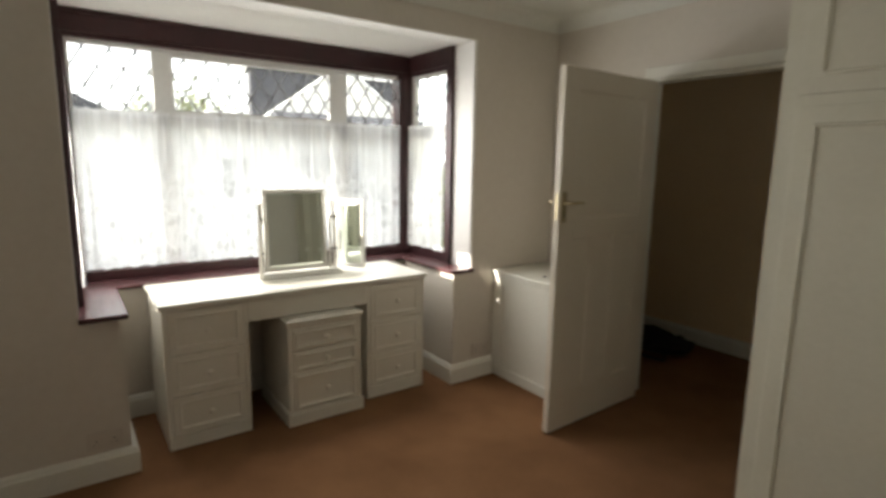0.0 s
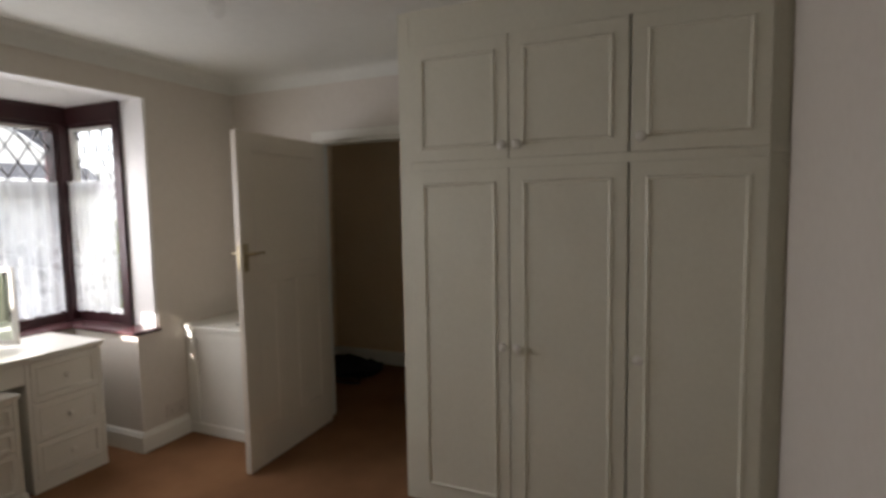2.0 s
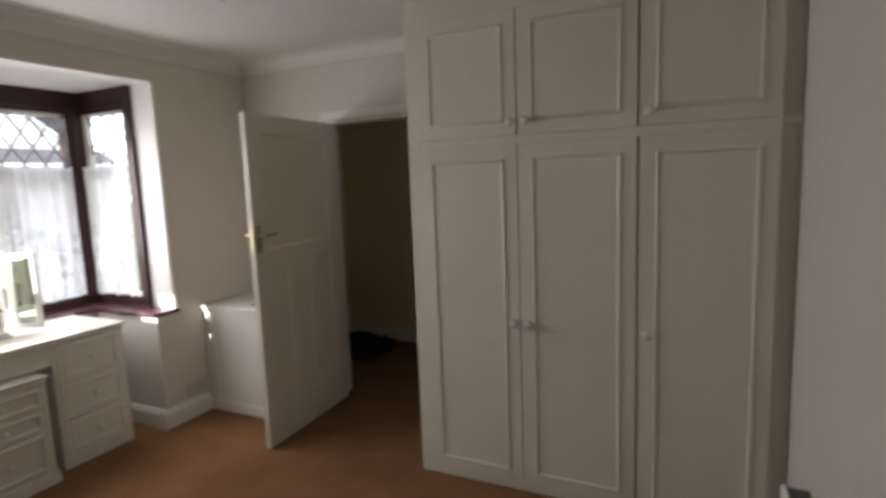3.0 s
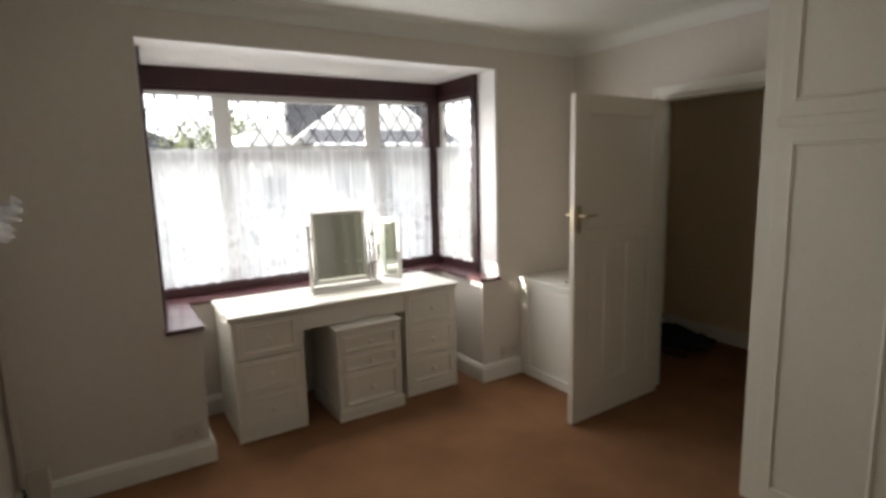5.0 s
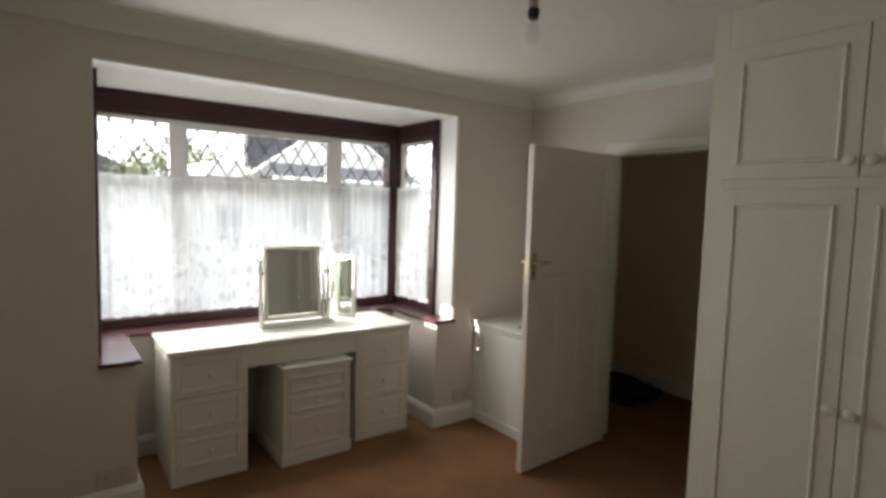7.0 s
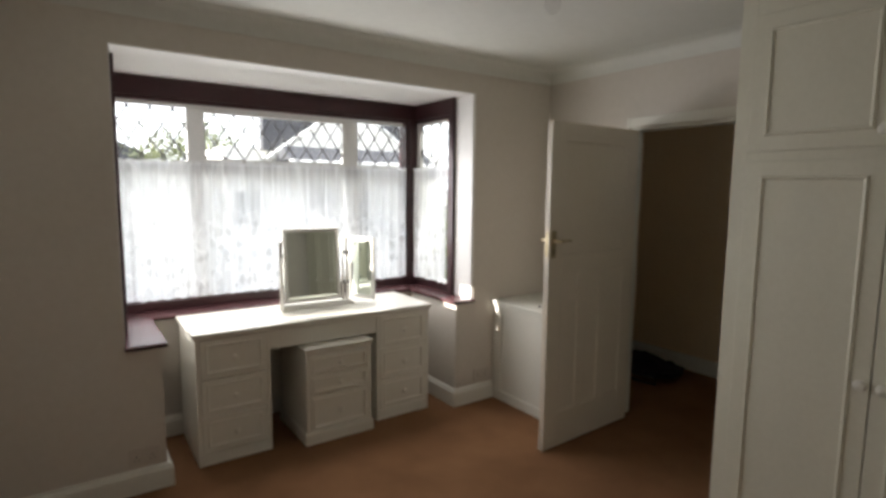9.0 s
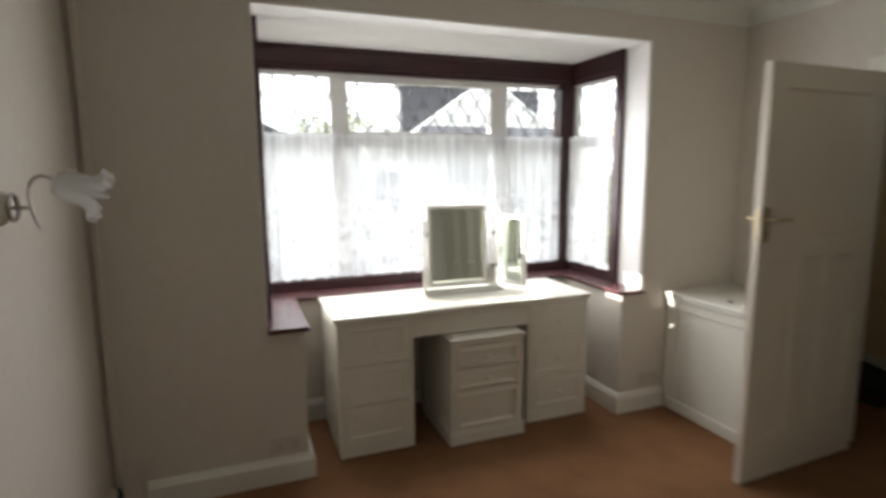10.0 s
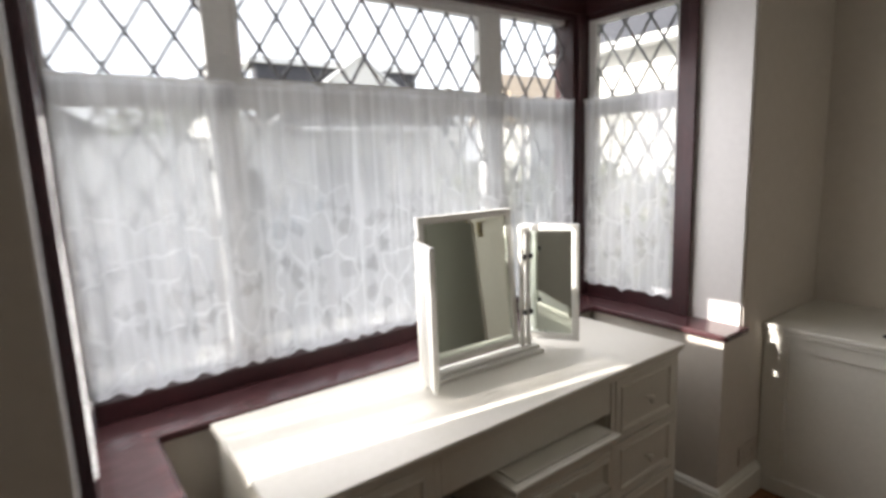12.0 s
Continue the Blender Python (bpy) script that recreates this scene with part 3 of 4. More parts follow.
# small chest of drawers under it
ped = thing("bedside_chest", 0.918, 2.775, 0, "small ivory chest of three drawers pushed under the dressing table", "chest of drawers")
PW, PD = 0.466, 0.50
for piece, r in (("body", (0.012, PW - 0.012, 0.03, PD, 0.0, 0.59)), ("stile", (0.012, 0.036, 0.012, 0.03, 0.07, 0.59)), ("stile", (PW - 0.036, PW - 0.012, 0.012, 0.03, 0.07, 0.59)), ("rail", (0.036, PW - 0.036, 0.013, 0.03, 0.565, 0.59))):
    part(piece, blocks([r], 0.002), DESK, ped)
part("top", blocks([(0, PW, 0, PD, 0.598, 0.612), (0.006, PW - 0.006, 0.006, PD - 0.002, 0.588, 0.599)], 0.004), DESK, ped)
part("top_panel", blocks([(0.026, PW - 0.026, 0.026, PD - 0.01, 0.611, 0.619)], 0.003), DESK, ped)
part("plinth", blocks([(0, PW, 0, PD, 0, 0.068), (0.004, PW - 0.004, 0.004, PD - 0.002, 0.068, 0.078)], 0.003), DESK, ped)
SMALL = [(0, 0.003), (0.003, 0), (0.014, 0), (0.017, -0.007), (0.024, -0.008), (0.029, 0.006), (0.034, 0.008)]
for z0, z1 in ((0.082, 0.305), (0.311, 0.432), (0.438, 0.562)):
    drawer(ped, 0.038, PW - 0.038, z0, z1, 0.010, True, SMALL)

# ---- triple dressing mirror ----
mir = thing("dressing_mirror", 1.165, 3.20, 0.775, "white framed triple swing mirror standing on the dressing table", "mirror", rz=-2.8)


def mirror_leaf(name, w, h, m, parent):
    f = part(name, panel(w, h, 0.018, [(0, 0.003), (0.003, 0), (0.022, 0), (0.026, 0.004), (0.028, 0.006)], m), WHITE, parent)
    part("mirror_glass", panel(w - 0.05, h - 0.05, 0.002, [(0, 0), (0.012, -0.0012)], m @ Matrix.Translation((0.025, 0.0045, 0.025))), MIRROR, f)
    return f


part("base", blocks([(-0.248, 0.262, -0.05, 0.03, 0.0, 0.016), (-0.24, 0.252, -0.035, 0.02, 0.016, 0.03)], 0.004), WHITE, mir)
mirror_leaf("centre_mirror", 0.395, 0.50, Matrix.Translation((-0.218, -0.014, 0.042)) @ Matrix.Rotation(radians(-4.4), 4, "X") @ Matrix.Rotation(radians(0.6), 4, "Z"), mir)
POST = [(0.010, 0), (0.013, 0.02), (0.009, 0.04), (0.008, 0.12), (0.013, 0.15), (0.009, 0.18), (0.009, 0.30), (0.014, 0.33), (0.009, 0.36), (0.008, 0.40), (0.013, 0.425), (0.008, 0.445), (0.0, 0.452)]
for x in (-0.236, 0.194, 0.224):
    p = part("post", lathe(POST, Matrix.Translation((x, -0.004, 0.03)), 14), WHITE, mir, smooth=True)
    for z in (0.13, 0.335):
        part("pivot_knob", lathe([(0.0, 0), (0.009, 0.002), (0.010, 0.008), (0.004, 0.012)], Matrix.Translation((x, -0.016, z + 0.03)) @ Matrix.Rotation(radians(90), 4, "X"), 12), BLACK, p)
mirror_leaf("wing_mirror", 0.210, 0.44, Matrix.Translation((0.262, 0.066, 0.03)) @ Matrix.Rotation(radians(-54), 4, "Z"), mir)
mirror_leaf("wing_mirror", 0.152, 0.44, Matrix.Translation((-0.272, -0.158, 0.03)) @ Matrix.Rotation(radians(75), 4, "Z"), mir)

# ---- low box cupboard beside the door ----
chest = thing("blanket_chest", 2.41, 2.00, 0, "white painted low box cupboard with a moulded lid", "chest")
CL = Y1 - 2.00
for piece, r in (("body", (0.012, X1 - 2.41, 0.0, CL - 0.003, 0.0, 0.715)), ("stile", (0.0, 0.012, 0.0, 0.06, 0.07, 0.715)), ("stile", (0.0, 0.012, CL - 0.10, CL - 0.003, 0.07, 0.715)), ("rail", (0.0005, 0.0125, 0.06, CL - 0.10, 0.66, 0.715))):
    part(piece, blocks([r], 0.002), GLOSS, chest)
part("plinth", blocks([(-0.006, 0.012, 0.0, CL - 0.003, 0.0, 0.07)], 0.003), GLOSS, chest)
part("lid", blocks([(-0.022, X1 - 2.41, -0.01, CL, 0.738, 0.762), (-0.012, X1 - 2.41, -0.005, CL - 0.005, 0.716, 0.739)], 0.007), GLOSS, chest, smooth=True)
part("lid_catch", lathe([(0.0, 0), (0.011, 0.0), (0.011, 0.006), (0.006, 0.009), (0.0, 0.01)], Matrix.Translation((0.10, 0.40, 0.762)), 12), BLACK, chest, "small dark catch")

# ---- ceiling pendant ----
pend = thing("pendant_light", 1.165, 1.055, TOP, "bare clear bulb hanging on a short cord", "ceiling light")
part("ceiling_rose", lathe([(0.0, -0.028), (0.012, -0.028), (0.034, -0.016), (0.04, -0.004), (0.04, 0.0)]), PLASTIC, pend, smooth=True)
part("cord", tube([(0, 0, -0.02), (0, 0, -0.12)], 0.0035, 8), PLASTIC, pend)
part("lamp_holder", lathe([(0.006, -0.107), (0.014, -0.112), (0.017, -0.137), (0.017, -0.202), (0.019, -0.204)][::-1]), STEEL, pend, smooth=True)
part("holder_ring", lathe([(0.013, -0.240), (0.017, -0.237), (0.0205, -0.218), (0.0205, -0.210), (0.016, -0.204)]), BLACK, pend, smooth=True)
BULB = glass_material("bulb_glass", (0.97, 0.97, 0.97), 0.045)
part("bulb", lathe([(0.0, -0.322), (0.012, -0.319), (0.022, -0.310), (0.0275, -0.293), (0.025, -0.274), (0.017, -0.255), (0.013, -0.243), (0.012, -0.230)]), BULB, pend, smooth=True)
part("filament", tube([(-0.006, 0, -0.245), (-0.009, 0, -0.282), (0.009, 0, -0.282), (0.006, 0, -0.245)], 0.001, 6), STEEL, pend)

# ---- wall lamp ----
scn = thing("wall_lamp", X0, 1.955, 1.435, "brushed metal wall lamp with a frilled opal glass tulip shade", "wall lamp")
part("wall_plate", lathe([(0.0, 0.03), (0.030, 0.028), (0.042, 0.016), (0.048, 0.004), (0.048, 0.0)][::-1], Matrix.Rotation(radians(90), 4, "Y")), PLASTIC, scn, smooth=True)
part("plate_ring", lathe([(0.036, 0.026), (0.042, 0.032), (0.036, 0.037), (0.030, 0.032), (0.036, 0.026)], Matrix.Rotation(radians(90), 4, "Y")), STEEL, scn, smooth=True)
part("arm", tube([(0.09, 0, -0.06), (0.082, 0, -0.045), (0.074, 0, -0.015), (0.069, 0, 0.02), (0.070, 0, 0.048), (0.076, 0, 0.068), (0.088, 0.003, 0.082), (0.102, 0.007, 0.086), (0.116, 0.012, 0.082), (0.128, 0.018, 0.070)], 0.005), STEEL, scn, smooth=True)
part("bracket", tube([(0.02, 0, 0), (0.075, 0, 0.0)], 0.006), STEEL, scn)
OPAL = material("opal_glass", (0.8, 0.8, 0.78), 0.25)
OPAL.node_tree.nodes["Principled BSDF"].inputs["Transmission Weight"].default_value = 0.35


def tulip():
    bm = bmesh.new()
    seg, rings = 60, []
    for r, h, fr in ((0.014, 0.0, 0), (0.030, 0.003, 0), (0.040, 0.014, 0.01), (0.045, 0.034, 0.02), (0.046, 0.060, 0.04), (0.046, 0.082, 0.1), (0.050, 0.100, 0.26), (0.058, 0.116, 0.48), (0.067, 0.126, 0.66), (0.072, 0.125, 0.74)):
        ring = []
        for i in range(seg):
            a = 2 * math.pi * i / seg
            k = 1 + fr * (0.24 * math.sin(6 * a) + 0.10 * math.sin(11 * a + 1.0))
            ring.append(bm.verts.new((r * k * math.cos(a), r * k * math.sin(a), h + fr * 0.022 * math.cos(12 * a + 0.6) - fr * 0.012 * math.sin(6 * a))))
        rings.append(ring)
    for a, b in zip(rings, rings[1:]):
        for i in range(seg):
            bm.faces.new((a[i], a[(i + 1) % seg], b[(i + 1) % seg], b[i]))
    bmesh.ops.solidify(bm, geom=bm.faces[:], thickness=0.002)
    return bm


sh = tulip()
sh.transform(Matrix.Scale(0.95, 4))
sh.transform(Matrix.Translation((0.126, 0.018, 0.070)) @ Vector((0.85, 0.22, -0.36)).to_track_quat("Z", "Y").to_matrix().to_4x4())
part("shade", sh, OPAL, scn, "frilled opal glass shade", True)
part("gallery", lathe([(0.0, -0.006), (0.016, -0.004), (0.026, 0.006), (0.03, 0.012)], Matrix.Translation((0.126, 0.018, 0.070)) @ Vector((0.85, 0.22, -0.36)).to_track_quat("Z", "Y").to_matrix().to_4x4()), STEEL, scn, smooth=True)

# ---- small wall fittings ----
CREAM = material("cream_plastic", (0.56, 0.51, 0.45), 0.45)
trunk = thing("cable_trunking", X0 + 0.012, Y1, 0, "thin painted cable run up the room corner with a dark joint", "cable trunking")
part("channel", blocks([(0.010, 0.034, -0.020, 0.0, 0.125, 2.39)], 0.003), WALL, trunk)
part("cable", tube([(0.004, -0.008, 0.06), (0.003, -0.007, 0.6), (0.005, -0.008, 1.3), (0.003, -0.007, 2.0), (0.004, -0.008, 2.4)], 0.0032, 8), material("brown_cable", (0.42, 0.37, 0.31), 0.6), trunk)
jb = thing("junction_box", -0.662, Y1 - 0.026, 0.05, "cream plastic junction box on the skirting, cable knotted beside it", "junction box")
part("box", blocks([(0, 0.094, -0.014, 0.026, 0, 0.155)], 0.003), CREAM, jb)
part("cover", blocks([(0.003, 0.091, -0.022, -0.0145, 0.003, 0.176)], 0.003), CREAM, jb)
part("cable_knot", tube([(-0.012, -0.004, 0.0), (-0.016, -0.012, 0.03), (-0.008, -0.008, 0.055), (-0.014, 0.004, 0.08)], 0.009, 8), BLACK, jb)


SLOT = material("socket_slot", (0.22, 0.2, 0.17), 0.6)


def socket(x, y, z):
    s = thing("wall_socket", x, y, z, "white double wall socket just above the skirting", "wall socket", "double sockets")
    part("plate", blocks([(-0.073, 0.073, -0.009, 0, 0, 0.086)], 0.003), CREAM, s)
    for k in (-0.036, 0.036):
        part("switch", blocks([(k - 0.006, k + 0.006, -0.013, -0.009, 0.055, 0.072)], 0.001), CREAM, s)
        part("pin_holes", blocks([(k - 0.004, k + 0.004, -0.0095, -0.009, 0.038, 0.047), (k - 0.013, k - 0.006, -0.0095, -0.009, 0.022, 0.027), (k + 0.006, k + 0.013, -0.0095, -0.009, 0.022, 0.027)]), SLOT, s)


socket(0.05, Y1, 0.15)
socket(2.30, Y1, 0.16)

bag = thing("bag", 3.88, 2.45, 0, "black soft bag lying on the hallway carpet", "bag")
bb = bmesh.new()
bmesh.ops.create_icosphere(bb, subdivisions=4, radius=1)
for v in bb.verts:
    n3 = noise.noise(v.co * 2.3)
    v.co = Vector((v.co.x * (0.22 + 0.06 * n3), v.co.y * (0.32 + 0.08 * n3), max(0, (v.co.z * 0.5 + 0.5) * (0.12 + 0.09 * n3))))
part("bag_body", bb, FABRIC, bag, smooth=True)
part("strap", tube([(-0.15, -0.2, 0.06), (-0.22, -0.25, 0.012), (-0.25, -0.1, 0.012), (-0.2, 0.1, 0.012), (-0.12, 0.2, 0.05)], 0.011), FABRIC, bag)

# ---- outside ----
TARMAC = vary(material("tarmac", (0.1, 0.1, 0.1), 0.9), (0.09, 0.09, 0.09), (0.16, 0.155, 0.15), 0.6, 60, 0.4)
PAVING = vary(material("concrete_paving", (0.35, 0.34, 0.32), 0.9), (0.3, 0.29, 0.27), (0.4, 0.39, 0.37), 0.9, 30, 0.4)
RENDER = vary(material("white_render", (0.75, 0.74, 0.7), 0.85), (0.7, 0.69, 0.65), (0.78, 0.77, 0.74), 0.8, 30, 0.3)
SLATE = vary(material("slate_roof", (0.1, 0.1, 0.11), 0.7), (0.042, 0.042, 0.05), (0.07, 0.07, 0.08), 1.5, 20, 0.4)
TILE = vary(material("clay_tile_roof", (0.3, 0.2, 0.14), 0.8), (0.27, 0.22, 0.17), (0.38, 0.31, 0.24), 1.5, 20, 0.4)
g = bmesh.new()
bmesh.ops.create_grid(g, x_segments=1, y_segments=1, size=600, matrix=Matrix.Translation((0, 0, -0.35)))
structure("ground", g, TARMAC, "grey driveway and street surface in front of the house", "ground")
GZ = -0.35
structure("pavement", blocks([(-60, 60, 5.9, 7.2, -0.45, -0.25), (-60, 60, 7.2, 7.32, -0.45, -0.245)]), PAVING, "pale concrete pavement with a kerb along the street", "pavement")


def prism(x0, x1, y0, y1, z0, z1, along="x", over=0.0):
    """Pitched roof solid with its ridge along x or y."""
    bm = bmesh.new()
    if along == "x":
        pts = [(x0, y0, z0), (x0, y1, z0), (x0, (y0 + y1) / 2, z1), (x1, y0, z0), (x1, y1, z0), (x1, (y0 + y1) / 2, z1)]
    else:
        pts = [(x0, y0, z0), (x1, y0, z0), ((x0 + x1) / 2, y0, z1), (x0, y1, z0), (x1, y1, z0), ((x0 + x1) / 2, y1, z1)]
    v = [bm.verts.new(p) for p in pts]
    for f in ((0, 1, 2), (3, 5, 4), (0, 3, 4, 1), (0, 2, 5, 3), (1, 4, 5, 2)):
        bm.faces.new([v[k] for k in f])
    bmesh.ops.recalc_face_normals(bm, faces=bm.faces)
    return bm


def house_window(parent, x, y, z, w, h):
    win = part("window", blocks([(x, x + w, y - 0.05, y + 0.02, z, z + 0.07), (x, x + w, y - 0.05, y + 0.02, z + h - 0.07, z + h), (x, x + 0.07, y - 0.049, y + 0.02, z + 0.07, z + h - 0.07), (x + w - 0.07, x + w, y - 0.049, y + 0.02, z + 0.07, z + h - 0.07), (x + w / 2 - 0.03, x + w / 2 + 0.03, y - 0.048, y + 0.02, z + 0.07, z + h - 0.07)]), UPVC, parent)
    part("pane", blocks([(x + 0.07, x + w - 0.07, y - 0.02, y - 0.01, z + 0.07, z + h - 0.07)]), DARKGLASS, win)


DARKGLASS = material("dark_glass", (0.03, 0.035, 0.04), 0.08)

# chalet bungalow across the street: slate dormer with a white gable before it
b1 = thing("bungalow", 0, 0, GZ, "white rendered bungalow with dark slate dormer and a white gable", "house")
b1z = -GZ
part("wall", blocks([(2.6, 8.4, 12.1, 15, 0, 2.45 + b1z)]), RENDER, b1)
part("dormer", blocks([(3.40, 6.86, 11.85, 12.1, 2.40 + b1z, 3.36 + b1z)]), SLATE, b1, "slate hung dormer cheeks")
part("fascia", blocks([(3.24, 6.95, 11.76, 12.7, 3.36 + b1z, 3.47 + b1z)], 0.01), UPVC, b1)
part("gable", prism(3.42, 7.42, 11.66, 12.2, 2.22 + b1z, 3.60 + b1z, "y"), RENDER, b1, "white rendered front gable")
for a, b in (((3.38, 11.64, 2.19 + b1z), (5.42, 11.64, 3.61 + b1z)), ((7.46, 11.64, 2.19 + b1z), (5.42, 11.64, 3.61 + b1z))):
    part("bargeboard", tube([a, b], 0.045, 6), UPVC, b1)
part("gable_wall", blocks([(3.6, 7.25, 11.98, 12.095, 0, 2.22 + b1z)]), RENDER, b1)
part("porch_roof", prism(3.62, 7.2, 10.7, 11.7, 2.15 + b1z, 2.46 + b1z, "x"), SLATE, b1)
part("gutter", tube([(3.6, 10.68, 2.11 + b1z), (7.22, 10.68, 2.11 + b1z)], 0.045), UPVC, b1)
house_window(b1, 4.4, 11.98, 0.9, 1.7, 1.1)
house_window(b1, 2.75, 12.1, 0.9, 0.7, 1.0)
# added wall that hides the bungalow's sunlit west side from the camera
part("screen_wall", blocks([(-2.4, 2.62, 12.3, 12.5, 0, 2.02 + b1z), (-2.45, 2.62, 12.26, 12.54, 2.02 + b1z, 2.08 + b1z)]), RENDER, b1, "white rendered screen wall with a coping")

b2 = thing("bungalow", 0, 0, GZ, "pale bungalow with a grey pitched roof behind a tree", "house")
part("wall", blocks([(-2.9, 1.9, 18, 24, 0, 2.6)]), RENDER, b2)
part("roof", prism(-3.3, 2.3, 17.6, 24.4, 2.6, 3.9, "y"), SLATE, b2)
house_window(b2, -1.6, 18.0, 0.9, 2.2, 1.2)

b3 = thing("bungalow", 0, 0, GZ, "house with a tan clay tile roof across the street", "house")
part("wall", blocks([(18.6, 24, 19.8, 23.4, 0, 3.6)]), RENDER, b3)
part("roof", prism(18.2, 24.4, 19.4, 23.8, 3.6, 5.9, "x"), TILE, b3)
house_window(b3, 19.5, 19.8, 1.0, 2.2, 1.3)

b4 = thing("neighbour_house", 0, 0, GZ, "neighbouring white house with a deep white eaves board", "house")
part("wall", blocks([(12.6, 19, 4.2, 12.5, 0, 4.45)]), RENDER, b4)
part("eaves", blocks([(12.0, 19.4, 3.8, 12.9, 4.45, 4.65)]), UPVC, b4)
part("roof", prism(12.0, 19.4, 3.8, 12.9, 4.66, 6.9, "y"), SLATE, b4)

# parked car
CARP = material("blue_grey_car_paint", (0.05, 0.065, 0.085), 0.25, 0.3)


def car(x, y, mat, label):
    c = thing("car", x, y, GZ, label, "car")
    prof = [(-2.0, 0.30), (-2.05, 0.55), (-1.95, 0.80), (-1.15, 0.92), (-0.45, 1.38), (0.2, 1.47), (1.0, 1.42), (1.65, 1.0), (1.98, 0.92), (2.05, 0.6), (2.0, 0.30)]
    bm = bmesh.new()
    loops = []
    for w, k in ((-0.82, 0.97), (-0.86, 1.0), (0.86, 1.0), (0.82, 0.97)):
        loops.append([bm.verts.new((px * k, w * (1 if pz < 0.95 else 0.80), pz if pz < 0.95 else pz)) for px, pz in prof])
    for a, b in zip(loops, loops[1:]):
        for k in range(len(prof)):
            bm.faces.new((a[k], a[(k + 1) % len(prof)], b[(k + 1) % len(prof)], b[k]))
    bm.faces.new(loops[0])
    bm.faces.new(loops[-1][::-1])
    bmesh.ops.recalc_face_normals(bm, faces=bm.faces)
    part("body", bm, mat, c)
    for side in (-1, 1):
        gl = bmesh.new()
        v = [gl.verts.new((px, side * py, pz)) for px, py, pz in ((-0.95, 0.85, 0.98), (-0.42, 0.72, 1.33), (0.95, 0.72, 1.36), (1.4, 0.85, 0.99))]
        v += [gl.verts.new((q.co.x, q.co.y + side * 0.012, q.co.z)) for q in v]
        gl.faces.new(v[:4])
        gl.faces.new(v[4:])
        for k in range(4):
            gl.faces.new((v[k], v[(k + 1) % 4], v[4 + (k + 1) % 4], v[4 + k]))
        bmesh.ops.recalc_face_normals(gl, faces=gl.faces)
        part("side_window", gl, DARKGLASS, c)
        for wx in (-1.3, 1.3):
            wh = part("wheel", lathe([(0.0, 0), (0.30, 0.0), (0.32, 0.03), (0.32, 0.17), (0.30, 0.2), (0.0, 0.2)], Matrix.Translation((wx, side * 0.70 - (0.2 if side < 0 else 0), 0.32)) @ Matrix.Rotation(radians(-90), 4, "X"), 20), BLACK, c)
            part("rim", lathe([(0.0, 0), (0.2, 0.0), (0.21, 0.01), (0.0, 0.02)], Matrix.Translation((wx, side * 0.905, 0.32)) @ Matrix.Rotation(radians(-90 * side), 4, "X"), 16), CHROME, wh)
    return c


car(3.35, 8.8, CARP, "dark blue-grey hatchback parked across the street")
car(-1.2, 8.9, material("silver_car_paint", (0.3, 0.31, 0.32), 0.3, 0.5), "silver hatchback parked along the street")

# hedge and tree
LEAF = vary(material("leaf_green", (0.07, 0.11, 0.03), 0.6), (0.08, 0.10, 0.045), (0.16, 0.17, 0.08), 3, 25)
BARK = vary(material("bark", (0.12, 0.09, 0.06), 0.9), (0.08, 0.06, 0.04), (0.42, 0.37, 0.31), 4, 40, 0.6)


def leaves(count, place, size):
    rng = random.Random(7)
    vs, fs = [], []
    for _ in range(count):
        c = place(rng)
        q = Euler((rng.uniform(0, 6.3), rng.uniform(0, 6.3), rng.uniform(0, 6.3))).to_matrix()
        s = size * rng.uniform(0.6, 1.3)
        k = len(vs)
        vs += [tuple(c + q @ Vector(p)) for p in ((-s, 0, 0), (0, -0.45 * s, 0.1 * s), (s, 0, 0), (0, 0.45 * s, 0.1 * s))]
        fs.append((k, k + 1, k + 2, k + 3))
    me = bpy.data.meshes.new("leaves")
    me.from_pydata(vs, [], fs)
    return me


def hedge_place(rng):
    u, w = rng.random(), rng.random()
    top = 1.28 + 0.14 * math.sin(u * 17) + 0.09 * math.sin(u * 41)
    return Vector((4.3 + 1.6 * rng.random() ** 0.7, 4.0 + 4.4 * u, GZ + (top - GZ) * w ** 0.7))


hedge = thing("hedge", 0, 0, GZ, "green garden hedge beside the drive", "hedge")
me = leaves(9000, hedge_place, 0.05)
me.transform(Matrix.Translation((0, 0, -GZ)))
me.materials.append(LEAF)
fol = new("foliage", me)
fol.parent = hedge
fol["kind"] = "stuff"
part("stem", tube([(5.1, 6.2, 0), (5.1, 6.2, 1.2)], 0.04), BARK, hedge)

tree = thing("tree", 2.45, 14.6, GZ, "small leafy green street tree", "tree")
part("trunk", tube([(0, 0, 0), (0.03, 0.02, 0.9), (-0.03, 0.05, 1.8), (0.05, 0.0, 2.6)], [0.12, 0.1, 0.085, 0.05]), BARK, tree)
for a, b in (((-0.02, 0.04, 1.7), (-0.7, 0.1, 2.7)), ((0.0, 0.04, 1.9), (0.6, -0.3, 2.8)), ((0.0, 0.0, 2.2), (0.2, 0.5, 3.1))):
    part("limb", tube([a, [(a[k] + b[k]) / 2 + 0.05 for k in range(3)], b], [0.05, 0.035, 0.015]), BARK, tree)


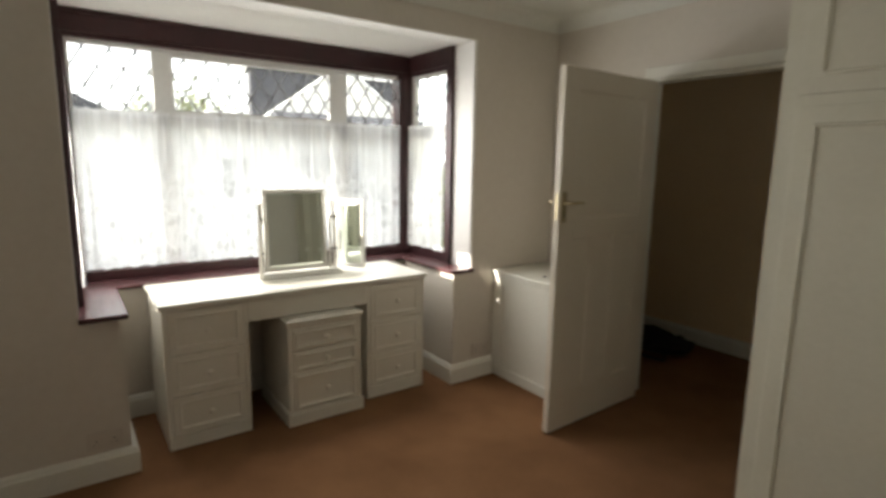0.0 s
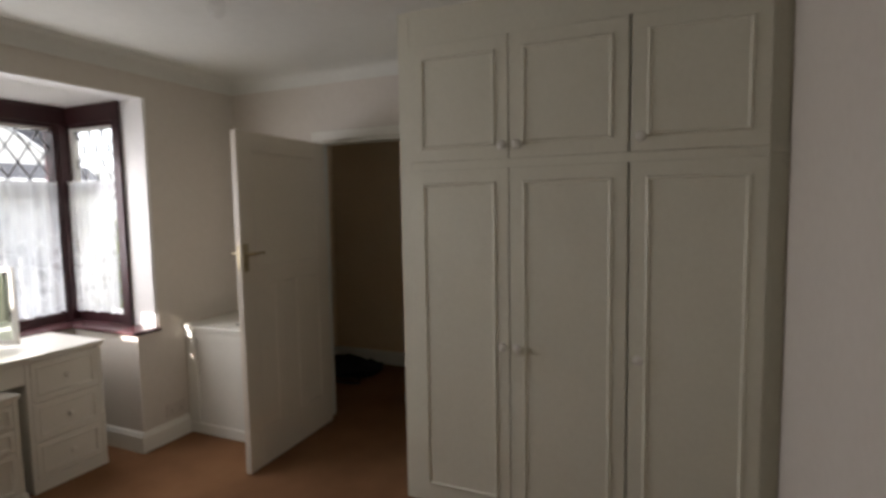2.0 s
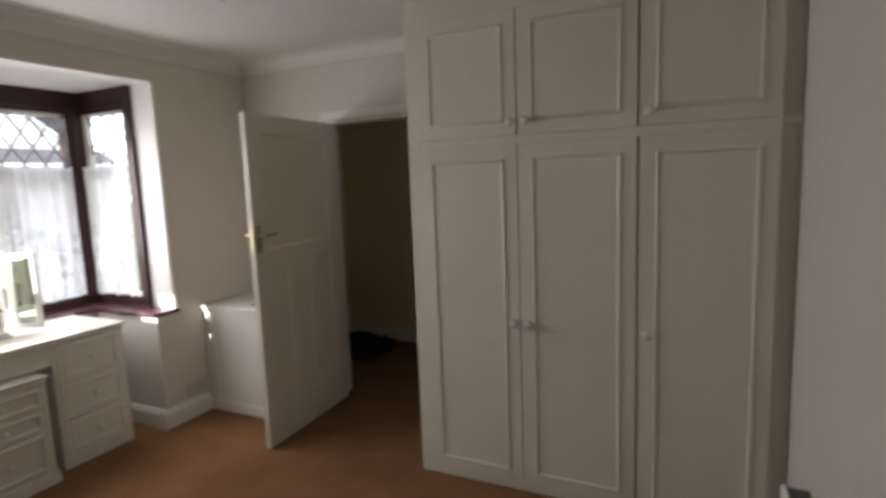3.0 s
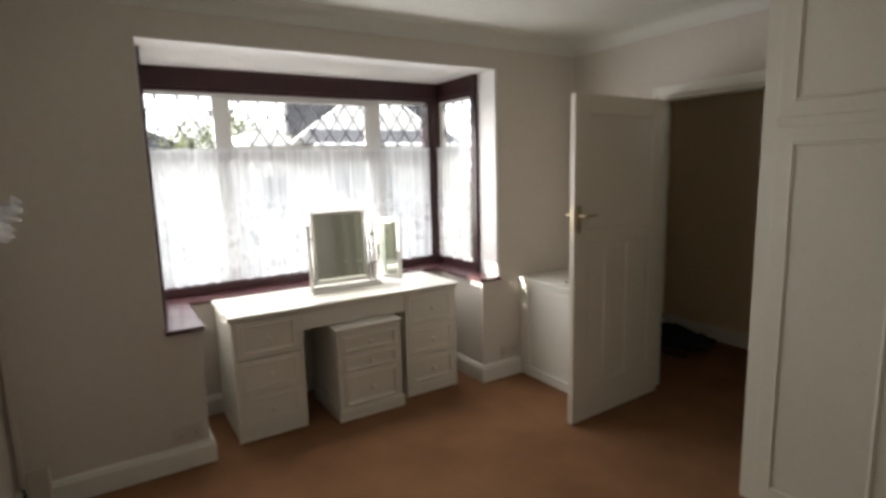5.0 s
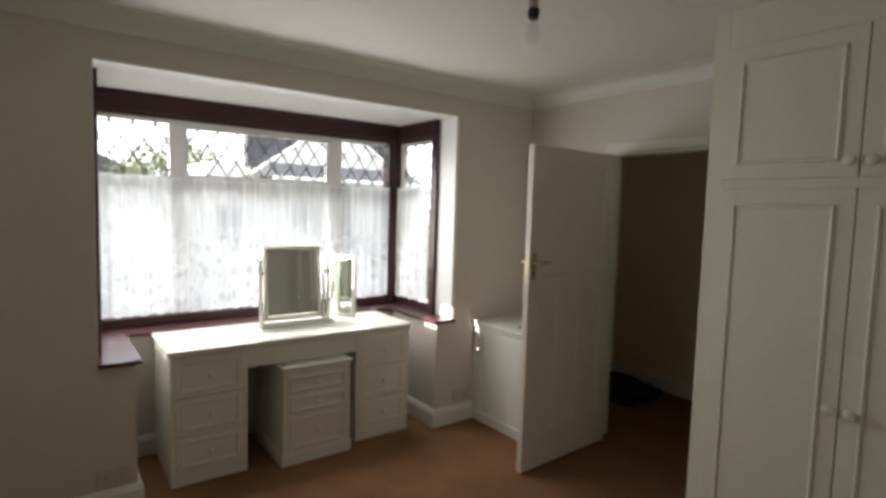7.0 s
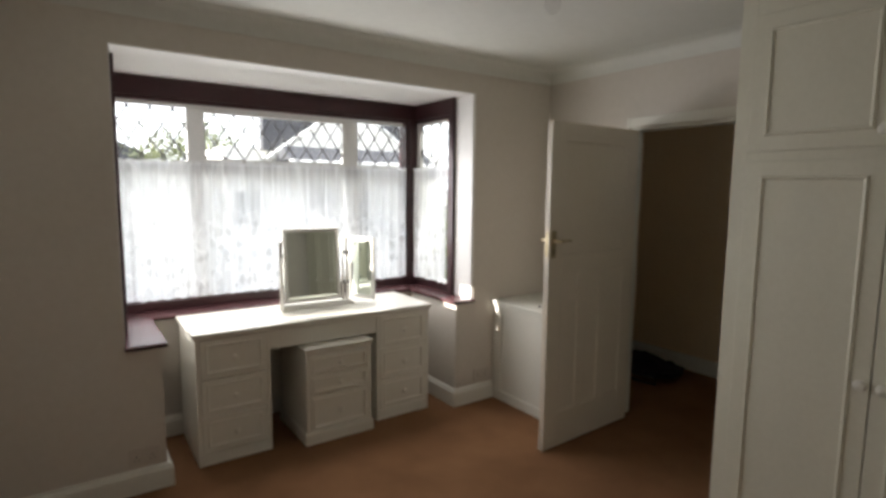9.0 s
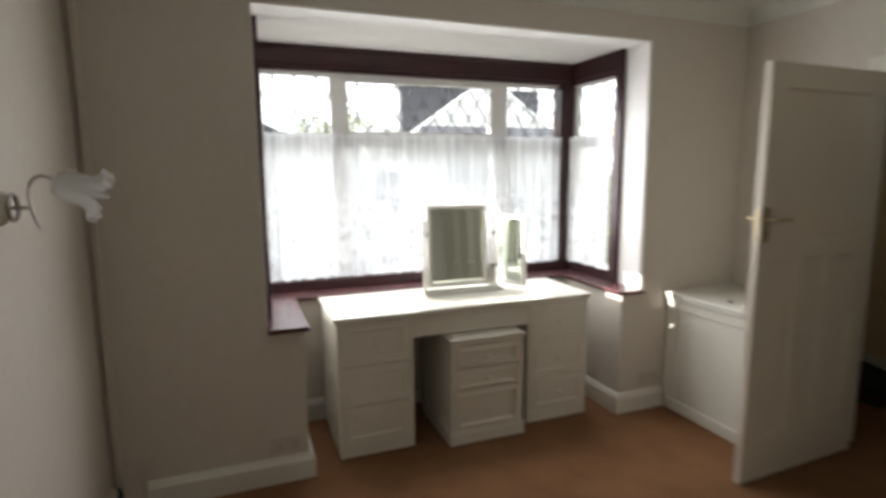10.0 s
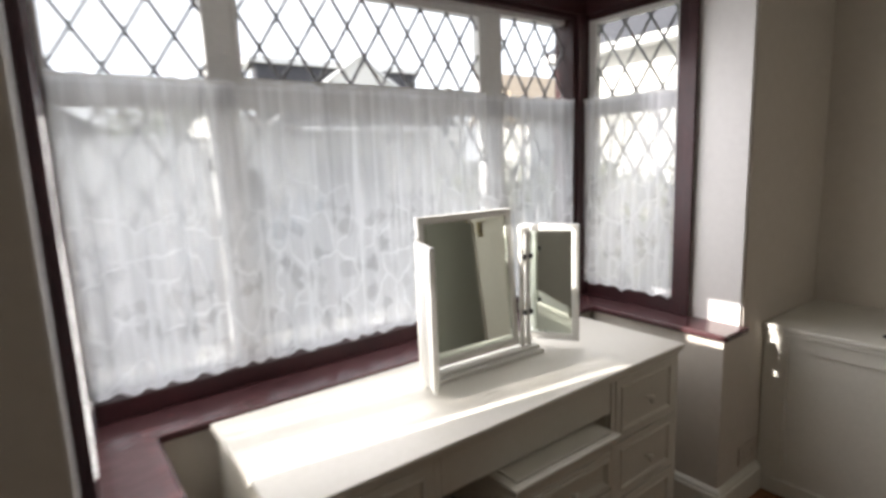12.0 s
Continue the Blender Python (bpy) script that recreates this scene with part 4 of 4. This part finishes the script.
def crown_place(rng):
    c = rng.choice(((-0.7, 0.1, 2.8), (0.6, -0.3, 2.9), (0.2, 0.5, 3.2), (-0.1, 0.0, 2.7), (-0.9, -0.2, 2.4), (0.9, 0.2, 2.5)))
    return Vector((c[0] + rng.gauss(0, 0.33), c[1] + rng.gauss(0, 0.33), c[2] + rng.gauss(0, 0.25)))


me = leaves(2600, crown_place, 0.06)
me.materials.append(LEAF)
me.transform(Matrix.Translation((0, 0, -0.02)))
cr = new("crown", me)
cr.parent = tree
cr["kind"] = "stuff"

# ---- radiator ----
rad = thing("radiator", 1.633, Y0, 0.12, "white panel radiator with a slotted top grille", "radiator")
RL = 1.1
part("front_panel", panel(RL, 0.48, 0.012, [(0, 0.004), (0.004, 0)] , Matrix.Rotation(radians(180), 4, "Z") @ Matrix.Translation((0, -0.105, 0))), GLOSS, rad)
part("back_panel", blocks([(-RL, 0, 0.02, 0.03, 0, 0.47)], 0.002), GLOSS, rad)
part("end_cap", blocks([(-0.006, 0.0, 0.03, 0.092, 0, 0.478)], 0.002), GLOSS, rad)
part("end_cap", blocks([(-RL, -RL + 0.006, 0.03, 0.092, 0, 0.478)], 0.002), GLOSS, rad)
gr = bmesh.new()
for k in range(62):
    block(gr, -0.014 - k * 0.0175, -0.010 - k * 0.0175, 0.031, 0.092, 0.462, 0.474)
for y in (0.045, 0.061, 0.077):
    block(gr, -RL + 0.008, -0.007, y - 0.0015, y + 0.0015, 0.458, 0.4735)
part("top_grille", gr, material("grey_grille", (0.25, 0.25, 0.25), 0.5), rad)
# one solid black block in place of fins, darkening the slots above it
part("black_core", blocks([(-RL + 0.02, -0.02, 0.034, 0.09, 0.02, 0.40)]), BLACK, rad)
for k in (-0.25, -RL + 0.25):
    part("wall_bracket", blocks([(k - 0.02, k + 0.02, 0.0, 0.0205, 0.05, 0.42)]), STEEL, rad)
part("valve", lathe([(0.012, -0.08), (0.012, -0.01), (0.018, 0.0), (0.018, 0.05), (0.012, 0.06)], Matrix.Translation((0.04, 0.06, 0.02)), 14), PLASTIC, rad)
part("pipe", tube([(0.04, 0.06, -0.12), (0.04, 0.06, -0.05)], 0.0075), GLOSS, rad)
